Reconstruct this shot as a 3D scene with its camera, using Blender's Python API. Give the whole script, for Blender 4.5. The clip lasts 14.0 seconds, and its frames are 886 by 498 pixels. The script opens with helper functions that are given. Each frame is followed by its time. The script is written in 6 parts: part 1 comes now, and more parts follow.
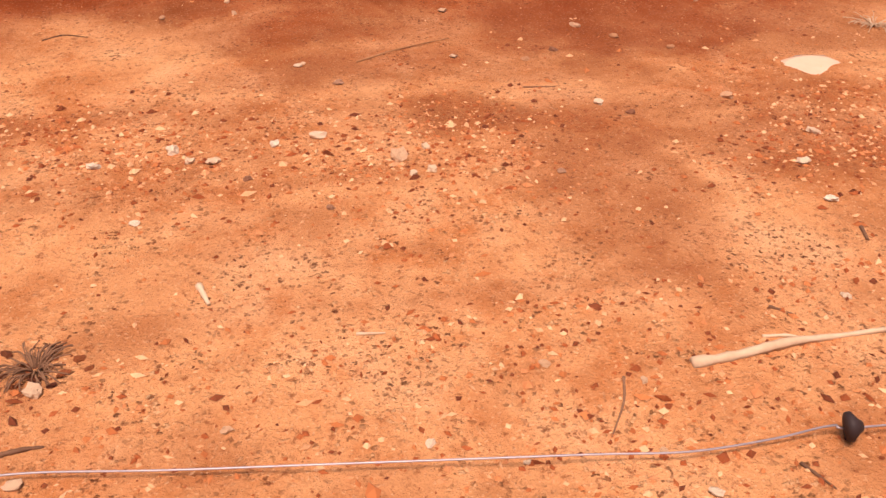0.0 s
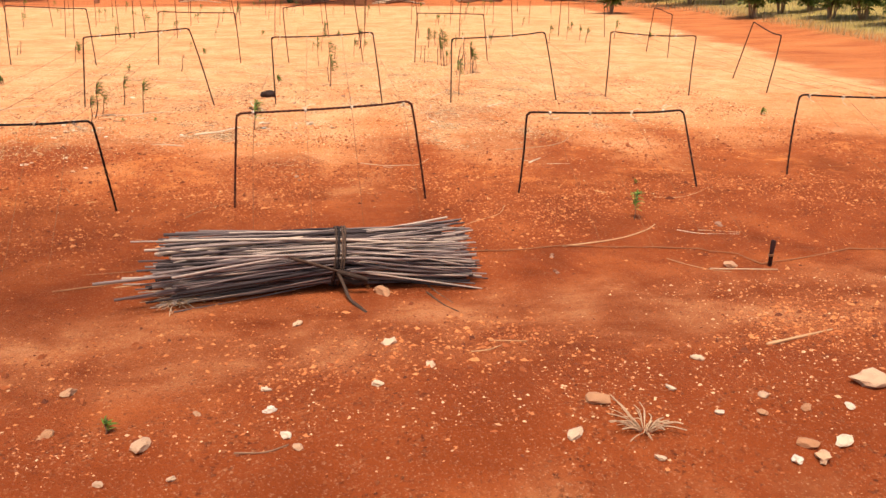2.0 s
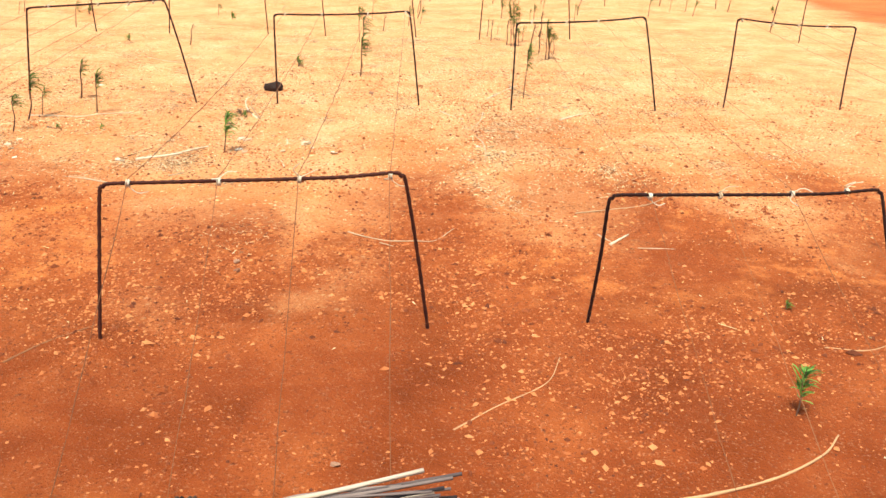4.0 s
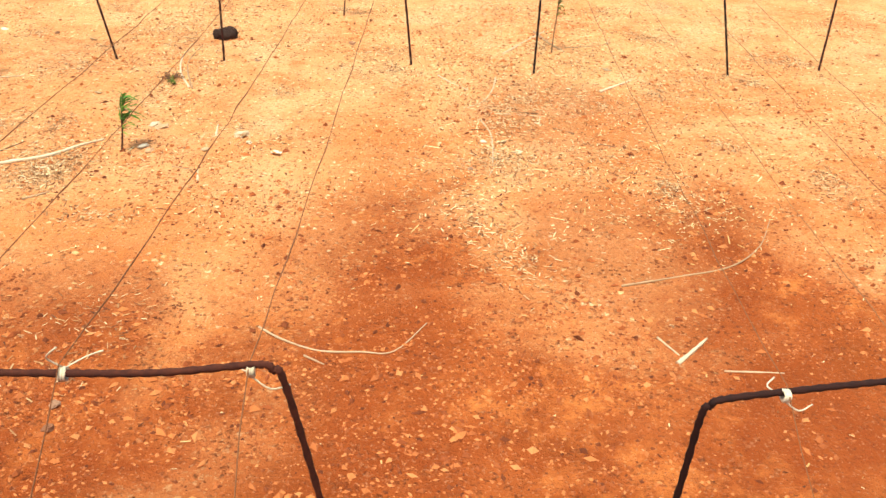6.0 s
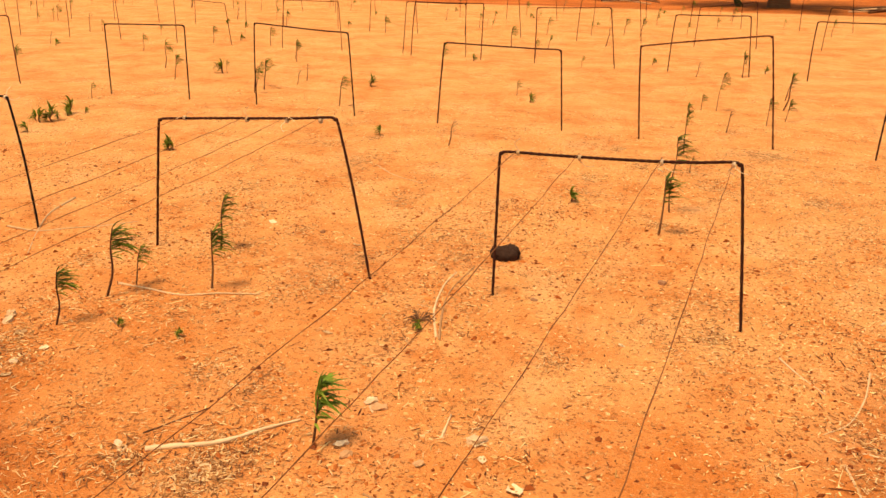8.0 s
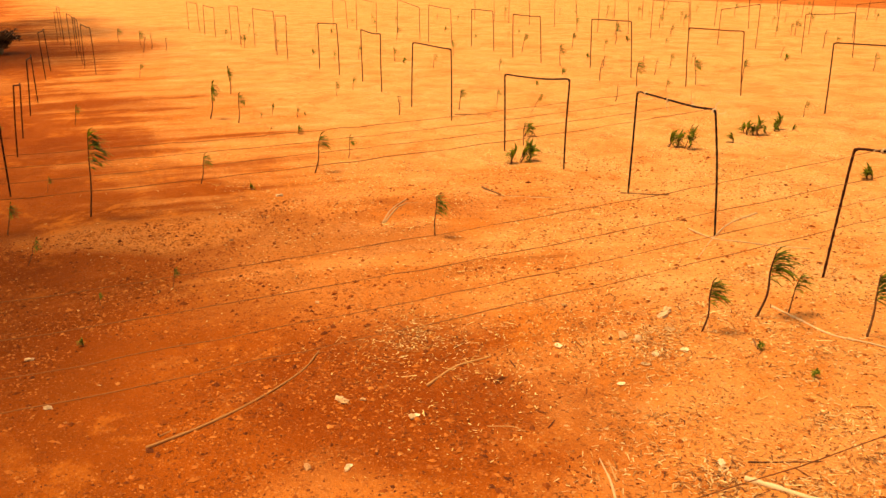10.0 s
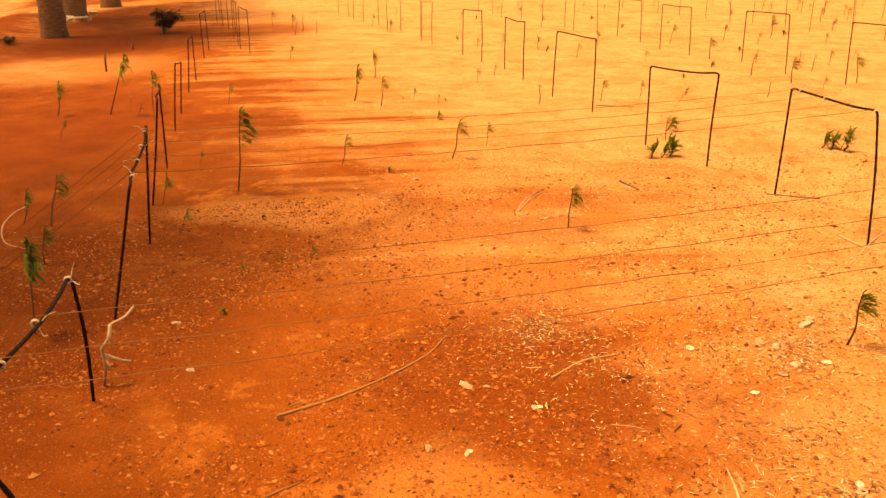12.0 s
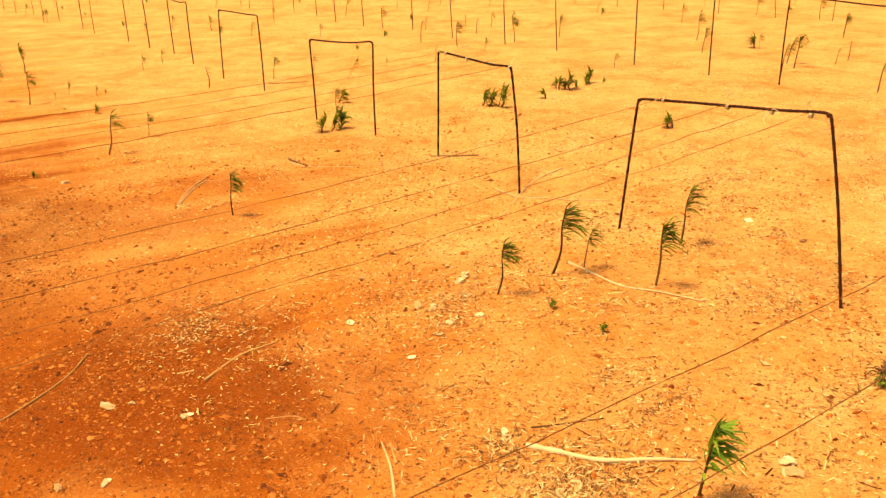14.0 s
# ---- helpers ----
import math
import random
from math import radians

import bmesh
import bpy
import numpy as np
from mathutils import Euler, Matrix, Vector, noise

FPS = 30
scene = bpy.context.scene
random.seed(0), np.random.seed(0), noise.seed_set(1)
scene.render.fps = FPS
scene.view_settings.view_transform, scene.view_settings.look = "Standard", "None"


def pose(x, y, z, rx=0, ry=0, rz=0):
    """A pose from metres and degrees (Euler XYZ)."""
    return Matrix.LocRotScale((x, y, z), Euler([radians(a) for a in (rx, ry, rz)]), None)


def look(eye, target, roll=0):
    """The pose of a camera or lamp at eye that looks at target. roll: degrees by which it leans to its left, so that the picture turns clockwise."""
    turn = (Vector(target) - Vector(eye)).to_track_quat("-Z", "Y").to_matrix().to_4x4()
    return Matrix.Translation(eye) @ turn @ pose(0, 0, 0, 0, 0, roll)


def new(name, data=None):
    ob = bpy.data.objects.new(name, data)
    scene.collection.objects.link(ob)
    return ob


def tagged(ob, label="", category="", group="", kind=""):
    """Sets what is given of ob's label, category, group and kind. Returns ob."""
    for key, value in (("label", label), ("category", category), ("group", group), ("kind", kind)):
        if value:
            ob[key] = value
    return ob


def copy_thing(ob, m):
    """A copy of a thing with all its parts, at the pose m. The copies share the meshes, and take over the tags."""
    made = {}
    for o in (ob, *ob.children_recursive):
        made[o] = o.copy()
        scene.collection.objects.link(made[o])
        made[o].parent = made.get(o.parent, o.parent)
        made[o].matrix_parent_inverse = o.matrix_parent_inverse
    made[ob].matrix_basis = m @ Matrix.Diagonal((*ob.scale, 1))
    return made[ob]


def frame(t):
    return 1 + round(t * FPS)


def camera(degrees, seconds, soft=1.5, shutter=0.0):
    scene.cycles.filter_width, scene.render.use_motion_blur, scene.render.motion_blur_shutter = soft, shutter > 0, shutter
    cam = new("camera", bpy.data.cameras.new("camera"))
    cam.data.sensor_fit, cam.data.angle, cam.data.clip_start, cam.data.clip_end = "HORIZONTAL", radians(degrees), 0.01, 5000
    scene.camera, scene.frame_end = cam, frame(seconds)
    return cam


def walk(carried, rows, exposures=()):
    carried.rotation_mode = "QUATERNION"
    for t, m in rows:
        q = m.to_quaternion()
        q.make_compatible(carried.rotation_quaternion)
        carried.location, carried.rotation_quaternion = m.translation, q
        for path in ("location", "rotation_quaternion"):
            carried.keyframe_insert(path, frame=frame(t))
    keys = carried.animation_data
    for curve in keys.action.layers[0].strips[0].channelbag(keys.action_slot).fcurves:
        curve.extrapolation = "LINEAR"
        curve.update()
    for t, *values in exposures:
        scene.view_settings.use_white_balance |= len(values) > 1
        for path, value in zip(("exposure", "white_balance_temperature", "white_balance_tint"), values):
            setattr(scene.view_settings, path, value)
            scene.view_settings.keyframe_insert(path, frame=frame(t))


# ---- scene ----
cam = camera(53.7, 14.0)
PATH = [
    (0, (-0.66, -0.344, 1.295), (-0.322, 1.282, 0.181), 0.4),
    (0.2, (-0.619, -0.142, 1.335), (-0.304, 1.523, 0.273), 0.3),
    (0.5, (-0.533, 0.187, 1.379), (-0.242, 1.955, 0.491), 0.0),
    (0.6, (-0.51, 0.291, 1.37), (-0.222, 2.1, 0.566), -0.2),
    (1, (-0.464, 0.725, 1.355), (-0.136, 2.607, 0.763), 0.7),
    (1.5, (-0.315, 1.263, 1.316), (0.034, 3.163, 0.795), 0.5),
    (2, (-0.209, 1.8, 1.327), (0.166, 3.662, 0.703), 0.4),
    (2.2, (-0.122, 2.084, 1.318), (0.241, 3.929, 0.638), 0.5),
    (2.5, (0.017, 2.495, 1.354), (0.428, 4.326, 0.663), 0.3),
    (3, (0.237, 3.116, 1.347), (0.649, 4.923, 0.596), 0.8),
    (3.5, (0.363, 3.566, 1.355), (0.678, 5.4, 0.62), 1.4),
    (3.7, (0.398, 3.757, 1.373), (0.642, 5.608, 0.655), 1.6),
    (5.8, (0.749, 5.46, 1.354), (0.853, 7.232, 0.433), 1.9),
    (6, (0.771, 5.643, 1.365), (0.898, 7.41, 0.435), 1.9),
    (6.5, (0.804, 6.08, 1.405), (0.922, 7.869, 0.519), 1.0),
    (7, (0.829, 6.488, 1.391), (0.795, 8.34, 0.637), -0.8),
    (7.5, (0.82, 6.821, 1.443), (0.549, 8.693, 0.793), 0.1),
    (8, (0.757, 7.032, 1.447), (0.174, 8.829, 0.79), 0.7),
    (8.5, (0.819, 7.0, 1.498), (-0.166, 8.614, 0.847), -0.4),
    (9, (0.868, 7.112, 1.504), (-0.5, 8.42, 0.859), -1.9),
    (9.2, (0.853, 7.125, 1.497), (-0.618, 8.319, 0.857), -1.8),
    (11.3, (0.816, 7.1, 1.484), (-0.973, 7.729, 0.849), 0.0),
    (11.5, (0.82, 7.102, 1.487), (-0.974, 7.713, 0.847), -0.0),
    (12, (0.822, 7.114, 1.49), (-0.98, 7.69, 0.841), -0.4),
    (12.5, (0.83, 7.145, 1.496), (-0.979, 7.695, 0.844), -0.8),
    (13, (0.833, 7.178, 1.497), (-0.975, 7.736, 0.849), -1.1),
    (13.5, (0.801, 7.293, 1.444), (-0.933, 8.047, 0.791), -1.3),
    (14, (0.827, 7.453, 1.45), (-0.676, 8.567, 0.743), -2.1),
]
EXPOSURES = [(0.0, 0.14, 7000, 30), (0.5, 0.1, 7800, 39), (1.0, 0.22, 6900, 31), (1.5, 0.38, 6000, 24), (2.5, 0.62, 6600, 2), (3.0, 0.78, 6300, -1), (3.6, 0.8, 5700, -6), (6.0, 0.7, 6100, -7), (6.5, 0.54, 6700, -3), (7.5, 0.16, 7900, 15), (9.0, 0.04, 22000, 25), (11.5, 0.4, 25000, 26), (13.0, 0.42, 25000, 24), (14.0, 0.48, 18000, 2)]
walk(cam, [(t, look(eye, target, roll)) for t, eye, target, roll in PATH], EXPOSURES)

# ---- light ----
SUN_ELEVATION, SUN_AZIMUTH = 74.0, 205.0
world = bpy.data.worlds.new("hazy_sky")
scene.world = world
world.use_nodes = True
sky = world.node_tree.nodes.new("ShaderNodeTexSky")
sky.sky_type = "NISHITA"
sky.sun_disc = False
sky.sun_elevation, sky.sun_rotation = radians(SUN_ELEVATION), radians(SUN_AZIMUTH)
sky.dust_density, sky.air_density = 4.0, 1.0
world.node_tree.links.new(sky.outputs[0], world.node_tree.nodes["Background"].inputs[0])
world.node_tree.nodes["Background"].inputs[1].default_value = 0.12
sun = new("sun", bpy.data.lights.new("sun", "SUN"))
sun.data.energy, sun.data.angle, sun.data.color = 3.5, radians(20), (1.0, 0.93, 0.82)
a, e = radians(SUN_AZIMUTH), radians(SUN_ELEVATION)
sun.matrix_world = look((20 * math.sin(a) * math.cos(e), 20 * math.cos(a) * math.cos(e), 20 * math.sin(e)), (0, 0, 0))


# ---- materials ----
def mat(name, rough=0.8, metal=0.0):
    m = bpy.data.materials.new(name)
    m.use_nodes = True
    b = m.node_tree.nodes["Principled BSDF"]
    b.inputs["Roughness"].default_value, b.inputs["Metallic"].default_value = rough, metal
    b.inputs["Specular IOR Level"].default_value = 0.25
    return m, m.node_tree.nodes, m.node_tree.links, b


def ramp(nodes, links, fac, stops):
    r = nodes.new("ShaderNodeValToRGB")
    while len(r.color_ramp.elements) < len(stops):
        r.color_ramp.elements.new(0.5)
    for el, (p, c) in zip(r.color_ramp.elements, stops):
        el.position, el.color = p, (*c, 1)
    links.new(fac, r.inputs[0])
    return r.outputs[0]


def noise_tex(nodes, links, vec, scale, detail=4.0, rough=0.6, distortion=0.0):
    n = nodes.new("ShaderNodeTexNoise")
    n.inputs["Scale"].default_value, n.inputs["Detail"].default_value = scale, detail
    n.inputs["Roughness"].default_value, n.inputs["Distortion"].default_value = rough, distortion
    links.new(vec, n.inputs["Vector"])
    return n.outputs["Fac"]


def math_node(nodes, links, op, x, y=None, clamp=False):
    n = nodes.new("ShaderNodeMath")
    n.operation, n.use_clamp = op, clamp
    for i, v in enumerate((x, y)):
        if v is None:
            continue
        if isinstance(v, (int, float)):
            n.inputs[i].default_value = v
        else:
            links.new(v, n.inputs[i])
    return n.outputs[0]


def mix_rgb(nodes, links, fac, c1, c2, blend="MIX"):
    n = nodes.new("ShaderNodeMix")
    n.data_type, n.blend_type = "RGBA", blend
    for sock, v in ((n.inputs[0], fac), (n.inputs[6], c1), (n.inputs[7], c2)):
        if isinstance(v, (int, float)):
            sock.default_value = v
        elif isinstance(v, tuple):
            sock.default_value = (*v, 1)
        else:
            links.new(v, sock)
    return n.outputs[2]


def step(nodes, links, v, lo, hi):
    n = nodes.new("ShaderNodeMapRange")
    n.interpolation_type = "SMOOTHSTEP"
    n.inputs[1].default_value, n.inputs[2].default_value = lo, hi
    links.new(v, n.inputs[0])
    return n.outputs[0]


def bump(nodes, links, bsdf, height, strength, distance):
    n = nodes.new("ShaderNodeBump")
    n.inputs["Strength"].default_value, n.inputs["Distance"].default_value = strength, distance
    links.new(height, n.inputs["Height"])
    links.new(n.outputs[0], bsdf.inputs["Normal"])


# centre, half-widths, turn and strength of the darker and paler patches of the soil
# the dark ones on the left, towards the palms, paint palm shade into the soil
DARK_FIELD = [(-0.14, 7.56, 0.45, 0.62, -1, 0.62), (0.7, 8.26, 0.28, 0.47, 0, 0.4), (0.76, 7.42, 0.22, 0.38, -1, 0.4), (1.61, 8.03, 0.34, 0.74, 0, 0.5), (1.89, 7.4, 0.24, 0.42, -1, 0.4), (1.57, 9.71, 0.46, 0.58, 8, 0.4), (-1.85, 8.21, 0.62, 0.63, 42, 0.9), (-3.75, 8.76, 0.74, 0.33, 40, 0.8), (-1.41, 8.91, 0.21, 0.33, 42, 0.45), (-3.09, 6.65, 0.68, 1.35, 68, 0.45), (-1.91, 8.09, 0.75, 0.28, 70, 0.65), (-1.27, 8.37, 0.26, 0.15, 71, 0.4)]
DARK_TRACK_PALM_SHADE = [(0.31, 1.9, 0.28, 0.63, -11, 0.42), (-0.06, 2.88, 0.91, 0.2, -6, 0.38), (0.98, 3.15, 0.85, 0.42, -8, 0.75), (-0.1, 3.35, 1.2, 0.16, 4, 0.35), (1.06, 1.99, 0.37, 0.27, -11, 0.4), (-17.23, 9.13, 1.18, 1.71, 63, 0.8), (-9.52, 8.27, 0.78, 0.51, 65, 0.6), (-7.4, 7.73, 0.71, 0.64, 65, 0.75), (-7.56, 6.2, 0.94, 2.53, 65, 0.8), (-16.22, 6.72, 1.84, 3.35, 60, 0.95), (-15.62, 5.43, 1.16, 2.52, 81, 0.8), (-5.86, 5.47, 0.69, 1.41, 73, 0.7)]
PALE_PATCHES = [(0.2, 8.34, 0.15, 0.87, 0, 0.95), (1.17, 8.53, 0.16, 0.79, 0, 0.75), (-4.3, 7.86, 0.73, 0.35, 68, 0.9), (-12.38, 6.04, 1.39, 1.54, 69, 0.6), (-1.35, 7.7, 0.29, 0.2, 71, 0.6), (-1.36, 3.12, 0.57, 0.45, -10, 0.75), (1.43, 2.69, 0.34, 0.35, -12, 0.5), (-24.73, 3.7, 1.23, 7.7, 51, 0.8), (-3.39, 8.88, 0.98, 1.08, 70, 0.6), (-1.69, 9.3, 0.41, 1.22, 71, 0.5)]


def soil_material():
    m, nd, lk, b = mat("red_soil", 0.95)
    b.inputs["Specular IOR Level"].default_value = 0.08
    pos = nd.new("ShaderNodeTexCoord").outputs["Object"]
    sep = nd.new("ShaderNodeSeparateXYZ")
    lk.new(pos, sep.inputs[0])
    X, Y = sep.outputs[0], sep.outputs[1]
    big = noise_tex(nd, lk, pos, 0.55, 3, 0.5, 0.4)
    mid = noise_tex(nd, lk, pos, 2.3, 4, 0.6, 0.3)
    fine = noise_tex(nd, lk, pos, 34, 5, 0.75)
    grit = noise_tex(nd, lk, pos, 110, 3, 0.7)
    speck = noise_tex(nd, lk, pos, 62, 2, 0.5, 0.6)
    M = lambda op, x, y=None, c=False: math_node(nd, lk, op, x, y, c)
    # stretched noise: drifts of dust that run along the rows
    mp = nd.new("ShaderNodeMapping")
    mp.inputs["Scale"].default_value = (0.45, 1.6, 1)
    lk.new(pos, mp.inputs[0])
    drift = noise_tex(nd, lk, mp.outputs[0], 1.1, 4, 0.55, 0.5)
    wob = M("ADD", M("MULTIPLY", M("SUBTRACT", big, 0.5), 3.4), M("MULTIPLY", M("SUBTRACT", mid, 0.5), 2.0))
    # pale dust of the planted field against darker worked soil before the first row
    blot = noise_tex(nd, lk, pos, 1.25, 5, 0.7, 0.6)
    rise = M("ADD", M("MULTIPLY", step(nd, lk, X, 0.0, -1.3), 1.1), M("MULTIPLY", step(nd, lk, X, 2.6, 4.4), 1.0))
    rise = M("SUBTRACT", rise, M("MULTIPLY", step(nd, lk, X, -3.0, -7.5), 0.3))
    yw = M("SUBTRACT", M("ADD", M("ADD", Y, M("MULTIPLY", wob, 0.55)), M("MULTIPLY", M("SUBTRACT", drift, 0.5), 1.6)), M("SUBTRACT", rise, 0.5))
    # dark tongues slantwise into the field's left side: streaks of palm shade put into the colour
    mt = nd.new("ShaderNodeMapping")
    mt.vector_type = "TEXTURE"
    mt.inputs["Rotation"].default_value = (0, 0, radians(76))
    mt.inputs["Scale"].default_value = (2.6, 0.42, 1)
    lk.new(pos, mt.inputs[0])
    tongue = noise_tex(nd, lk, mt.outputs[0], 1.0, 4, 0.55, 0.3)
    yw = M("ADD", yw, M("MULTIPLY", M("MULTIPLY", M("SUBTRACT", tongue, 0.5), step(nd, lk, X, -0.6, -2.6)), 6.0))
    # and broader dark tongues before the hoops on the right
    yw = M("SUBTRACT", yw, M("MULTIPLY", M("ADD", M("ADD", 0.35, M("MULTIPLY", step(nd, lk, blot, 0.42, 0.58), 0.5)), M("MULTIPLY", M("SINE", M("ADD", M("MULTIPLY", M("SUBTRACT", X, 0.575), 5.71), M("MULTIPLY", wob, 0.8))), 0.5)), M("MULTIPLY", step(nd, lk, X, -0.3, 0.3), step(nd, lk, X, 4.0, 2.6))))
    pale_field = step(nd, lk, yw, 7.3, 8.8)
    # the trodden track before the bank keeps its dust in drifts
    across = M("ADD", M("ADD", Y, M("MULTIPLY", M("MINIMUM", M("MAXIMUM", M("SUBTRACT", X, 0.3), 0.0), 1.6), 0.22)), M("ADD", M("MULTIPLY", wob, 0.10), M("MULTIPLY", M("SUBTRACT", blot, 0.5), 0.9)))
    stony = M("MULTIPLY", step(nd, lk, across, 1.95, 2.2), step(nd, lk, across, 2.85, 2.6))
    worn_track = M("ADD", 0.50, M("MULTIPLY", step(nd, lk, M("ADD", M("MULTIPLY", drift, 0.6), M("MULTIPLY", mid, 0.4)), 0.40, 0.56), 0.38))
    track = M("MULTIPLY", step(nd, lk, across, 3.80, 3.15), M("SUBTRACT", worn_track, M("MULTIPLY", stony, 0.12)))
    path = M("MULTIPLY", M("MULTIPLY", step(nd, lk, Y, 4.25, 4.6), step(nd, lk, Y, 5.5, 5.0)), step(nd, lk, mid, 0.3, 0.75))
    pale = M("MAXIMUM", M("MAXIMUM", pale_field, track), M("MULTIPLY", path, 0.27))
    # red lane beyond the field's far and right-hand edges
    edge_x = M("SUBTRACT", M("SUBTRACT", X, 5.2), M("MULTIPLY", M("SUBTRACT", M("MINIMUM", Y, 25.0), 2.0), 0.18))
    lane = M("MAXIMUM", step(nd, lk, M("ADD", edge_x, M("ADD", M("MULTIPLY", wob, 0.25), M("MULTIPLY", M("SUBTRACT", drift, 0.5), 1.2))), -0.3, 0.4), step(nd, lk, M("ADD", Y, M("MULTIPLY", wob, 0.15)), 29.6, 30.2))
    pale = M("MULTIPLY", pale, M("SUBTRACT", 1.0, lane))
    # darker and paler patches, each with its own ragged outline; the dark ones include painted palm shade
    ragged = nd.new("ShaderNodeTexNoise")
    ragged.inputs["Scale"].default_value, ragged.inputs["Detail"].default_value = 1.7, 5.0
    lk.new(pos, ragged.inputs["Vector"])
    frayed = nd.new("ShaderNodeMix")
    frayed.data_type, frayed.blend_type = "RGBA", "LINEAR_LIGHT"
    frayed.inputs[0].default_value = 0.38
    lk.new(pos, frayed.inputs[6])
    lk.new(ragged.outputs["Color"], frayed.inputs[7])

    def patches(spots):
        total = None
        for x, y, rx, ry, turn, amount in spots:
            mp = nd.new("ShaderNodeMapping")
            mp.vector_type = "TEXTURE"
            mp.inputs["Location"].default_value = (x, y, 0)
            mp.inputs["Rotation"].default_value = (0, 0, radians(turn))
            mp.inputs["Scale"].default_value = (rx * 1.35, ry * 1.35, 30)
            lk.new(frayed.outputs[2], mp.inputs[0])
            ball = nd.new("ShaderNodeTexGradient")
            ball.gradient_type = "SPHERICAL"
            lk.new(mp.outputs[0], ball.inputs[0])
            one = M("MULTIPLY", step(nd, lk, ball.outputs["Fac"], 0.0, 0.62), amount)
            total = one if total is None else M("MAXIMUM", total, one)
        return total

    dark_and_shade = patches(DARK_FIELD + DARK_TRACK_PALM_SHADE)
    dry = patches(PALE_PATCHES)
    pale = M("MAXIMUM", M("MULTIPLY", pale, M("SUBTRACT", 1.0, dark_and_shade)), dry)
    col_dark = ramp(nd, lk, mid, [(0.25, (0.165, 0.030, 0.006)), (0.5, (0.28, 0.056, 0.012)), (0.75, (0.43, 0.106, 0.025))])
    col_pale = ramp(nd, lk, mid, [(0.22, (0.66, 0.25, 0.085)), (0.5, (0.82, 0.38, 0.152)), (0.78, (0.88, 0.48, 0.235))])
    col_lane = ramp(nd, lk, drift, [(0.3, (0.36, 0.085, 0.022)), (0.6, (0.58, 0.175, 0.050)), (0.8, (0.66, 0.23, 0.075))])
    blot2 = noise_tex(nd, lk, pos, 7.5, 4, 0.7, 0.4)
    worn = M("ADD", M("MULTIPLY", blot, 0.6), M("MULTIPLY", blot2, 0.4))
    col_pale = mix_rgb(nd, lk, M("MULTIPLY", step(nd, lk, worn, 0.46, 0.64), 0.75), col_pale, (0.60, 0.185, 0.048))
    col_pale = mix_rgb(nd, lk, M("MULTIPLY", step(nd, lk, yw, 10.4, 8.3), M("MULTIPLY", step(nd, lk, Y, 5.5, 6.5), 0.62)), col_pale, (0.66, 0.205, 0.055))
    col_dark = mix_rgb(nd, lk, M("MULTIPLY", step(nd, lk, Y, 6.3, 7.8), M("ADD", 0.25, M("MULTIPLY", step(nd, lk, M("ABSOLUTE", M("ADD", X, 1.4)), 1.8, 0.8), 0.18))), col_dark, (0.60, 0.150, 0.033))
    col_dark = mix_rgb(nd, lk, M("MULTIPLY", step(nd, lk, worn, 0.50, 0.62), M("MULTIPLY", step(nd, lk, Y, 6.6, 7.4), 0.75)), col_dark, (0.70, 0.21, 0.05))
    col_dark = mix_rgb(nd, lk, M("MULTIPLY", dark_and_shade, 0.75), col_dark, (0.23, 0.038, 0.008))
    col = mix_rgb(nd, lk, pale, col_dark, col_pale)
    col = mix_rgb(nd, lk, lane, col, col_lane)
    # darker face of the bank: the slope's shading is put into the soil colour
    bank = M("MULTIPLY", step(nd, lk, across, 3.55, 3.85), step(nd, lk, M("ADD", Y, M("MULTIPLY", wob, 0.08)), 4.28, 4.15))
    col = mix_rgb(nd, lk, M("MULTIPLY", bank, M("ADD", 0.40, M("MULTIPLY", step(nd, lk, X, 0.6, 1.8), 0.35))), col, (0.24, 0.045, 0.010))
    col = mix_rgb(nd, lk, M("MULTIPLY", step(nd, lk, fine, 0.54, 0.68), 0.72), col, (0.24, 0.055, 0.016))
    col = mix_rgb(nd, lk, M("MULTIPLY", M("MULTIPLY", step(nd, lk, speck, 0.62, 0.70), step(nd, lk, mid, 0.40, 0.60)), 0.65), col, (0.13, 0.032, 0.012))
    col = mix_rgb(nd, lk, M("MULTIPLY", step(nd, lk, grit, 0.57, 0.68), M("ADD", 0.22, M("MULTIPLY", pale, 0.40))), col, (0.82, 0.48, 0.25))
    vor = nd.new("ShaderNodeTexVoronoi")
    vor.inputs["Scale"].default_value, vor.inputs["Randomness"].default_value = 70.0, 1.0
    warp = nd.new("ShaderNodeMix")
    warp.data_type, warp.blend_type = "RGBA", "LINEAR_LIGHT"
    warp.inputs[0].default_value = 0.012
    tex = nd.new("ShaderNodeTexNoise")
    tex.inputs["Scale"].default_value, tex.inputs["Detail"].default_value = 90.0, 2.0
    lk.new(pos, tex.inputs["Vector"])
    lk.new(pos, warp.inputs[6])
    lk.new(tex.outputs["Color"], warp.inputs[7])
    lk.new(warp.outputs[2], vor.inputs["Vector"])
    cell = nd.new("ShaderNodeSeparateColor")
    lk.new(vor.outputs["Color"], cell.inputs[0])
    core = step(nd, lk, vor.outputs["Distance"], 0.50, 0.30)
    smooth_path = M("MULTIPLY", step(nd, lk, Y, 4.3, 4.7), step(nd, lk, yw, 7.6, 6.4))
    patchy = noise_tex(nd, lk, pos, 5.5, 4, 0.65)
    crumbly = M("MULTIPLY", step(nd, lk, M("ADD", M("MULTIPLY", patchy, 0.7), M("MULTIPLY", mid, 0.3)), 0.42, 0.62), M("SUBTRACT", 1.0, M("MULTIPLY", smooth_path, 0.6)))
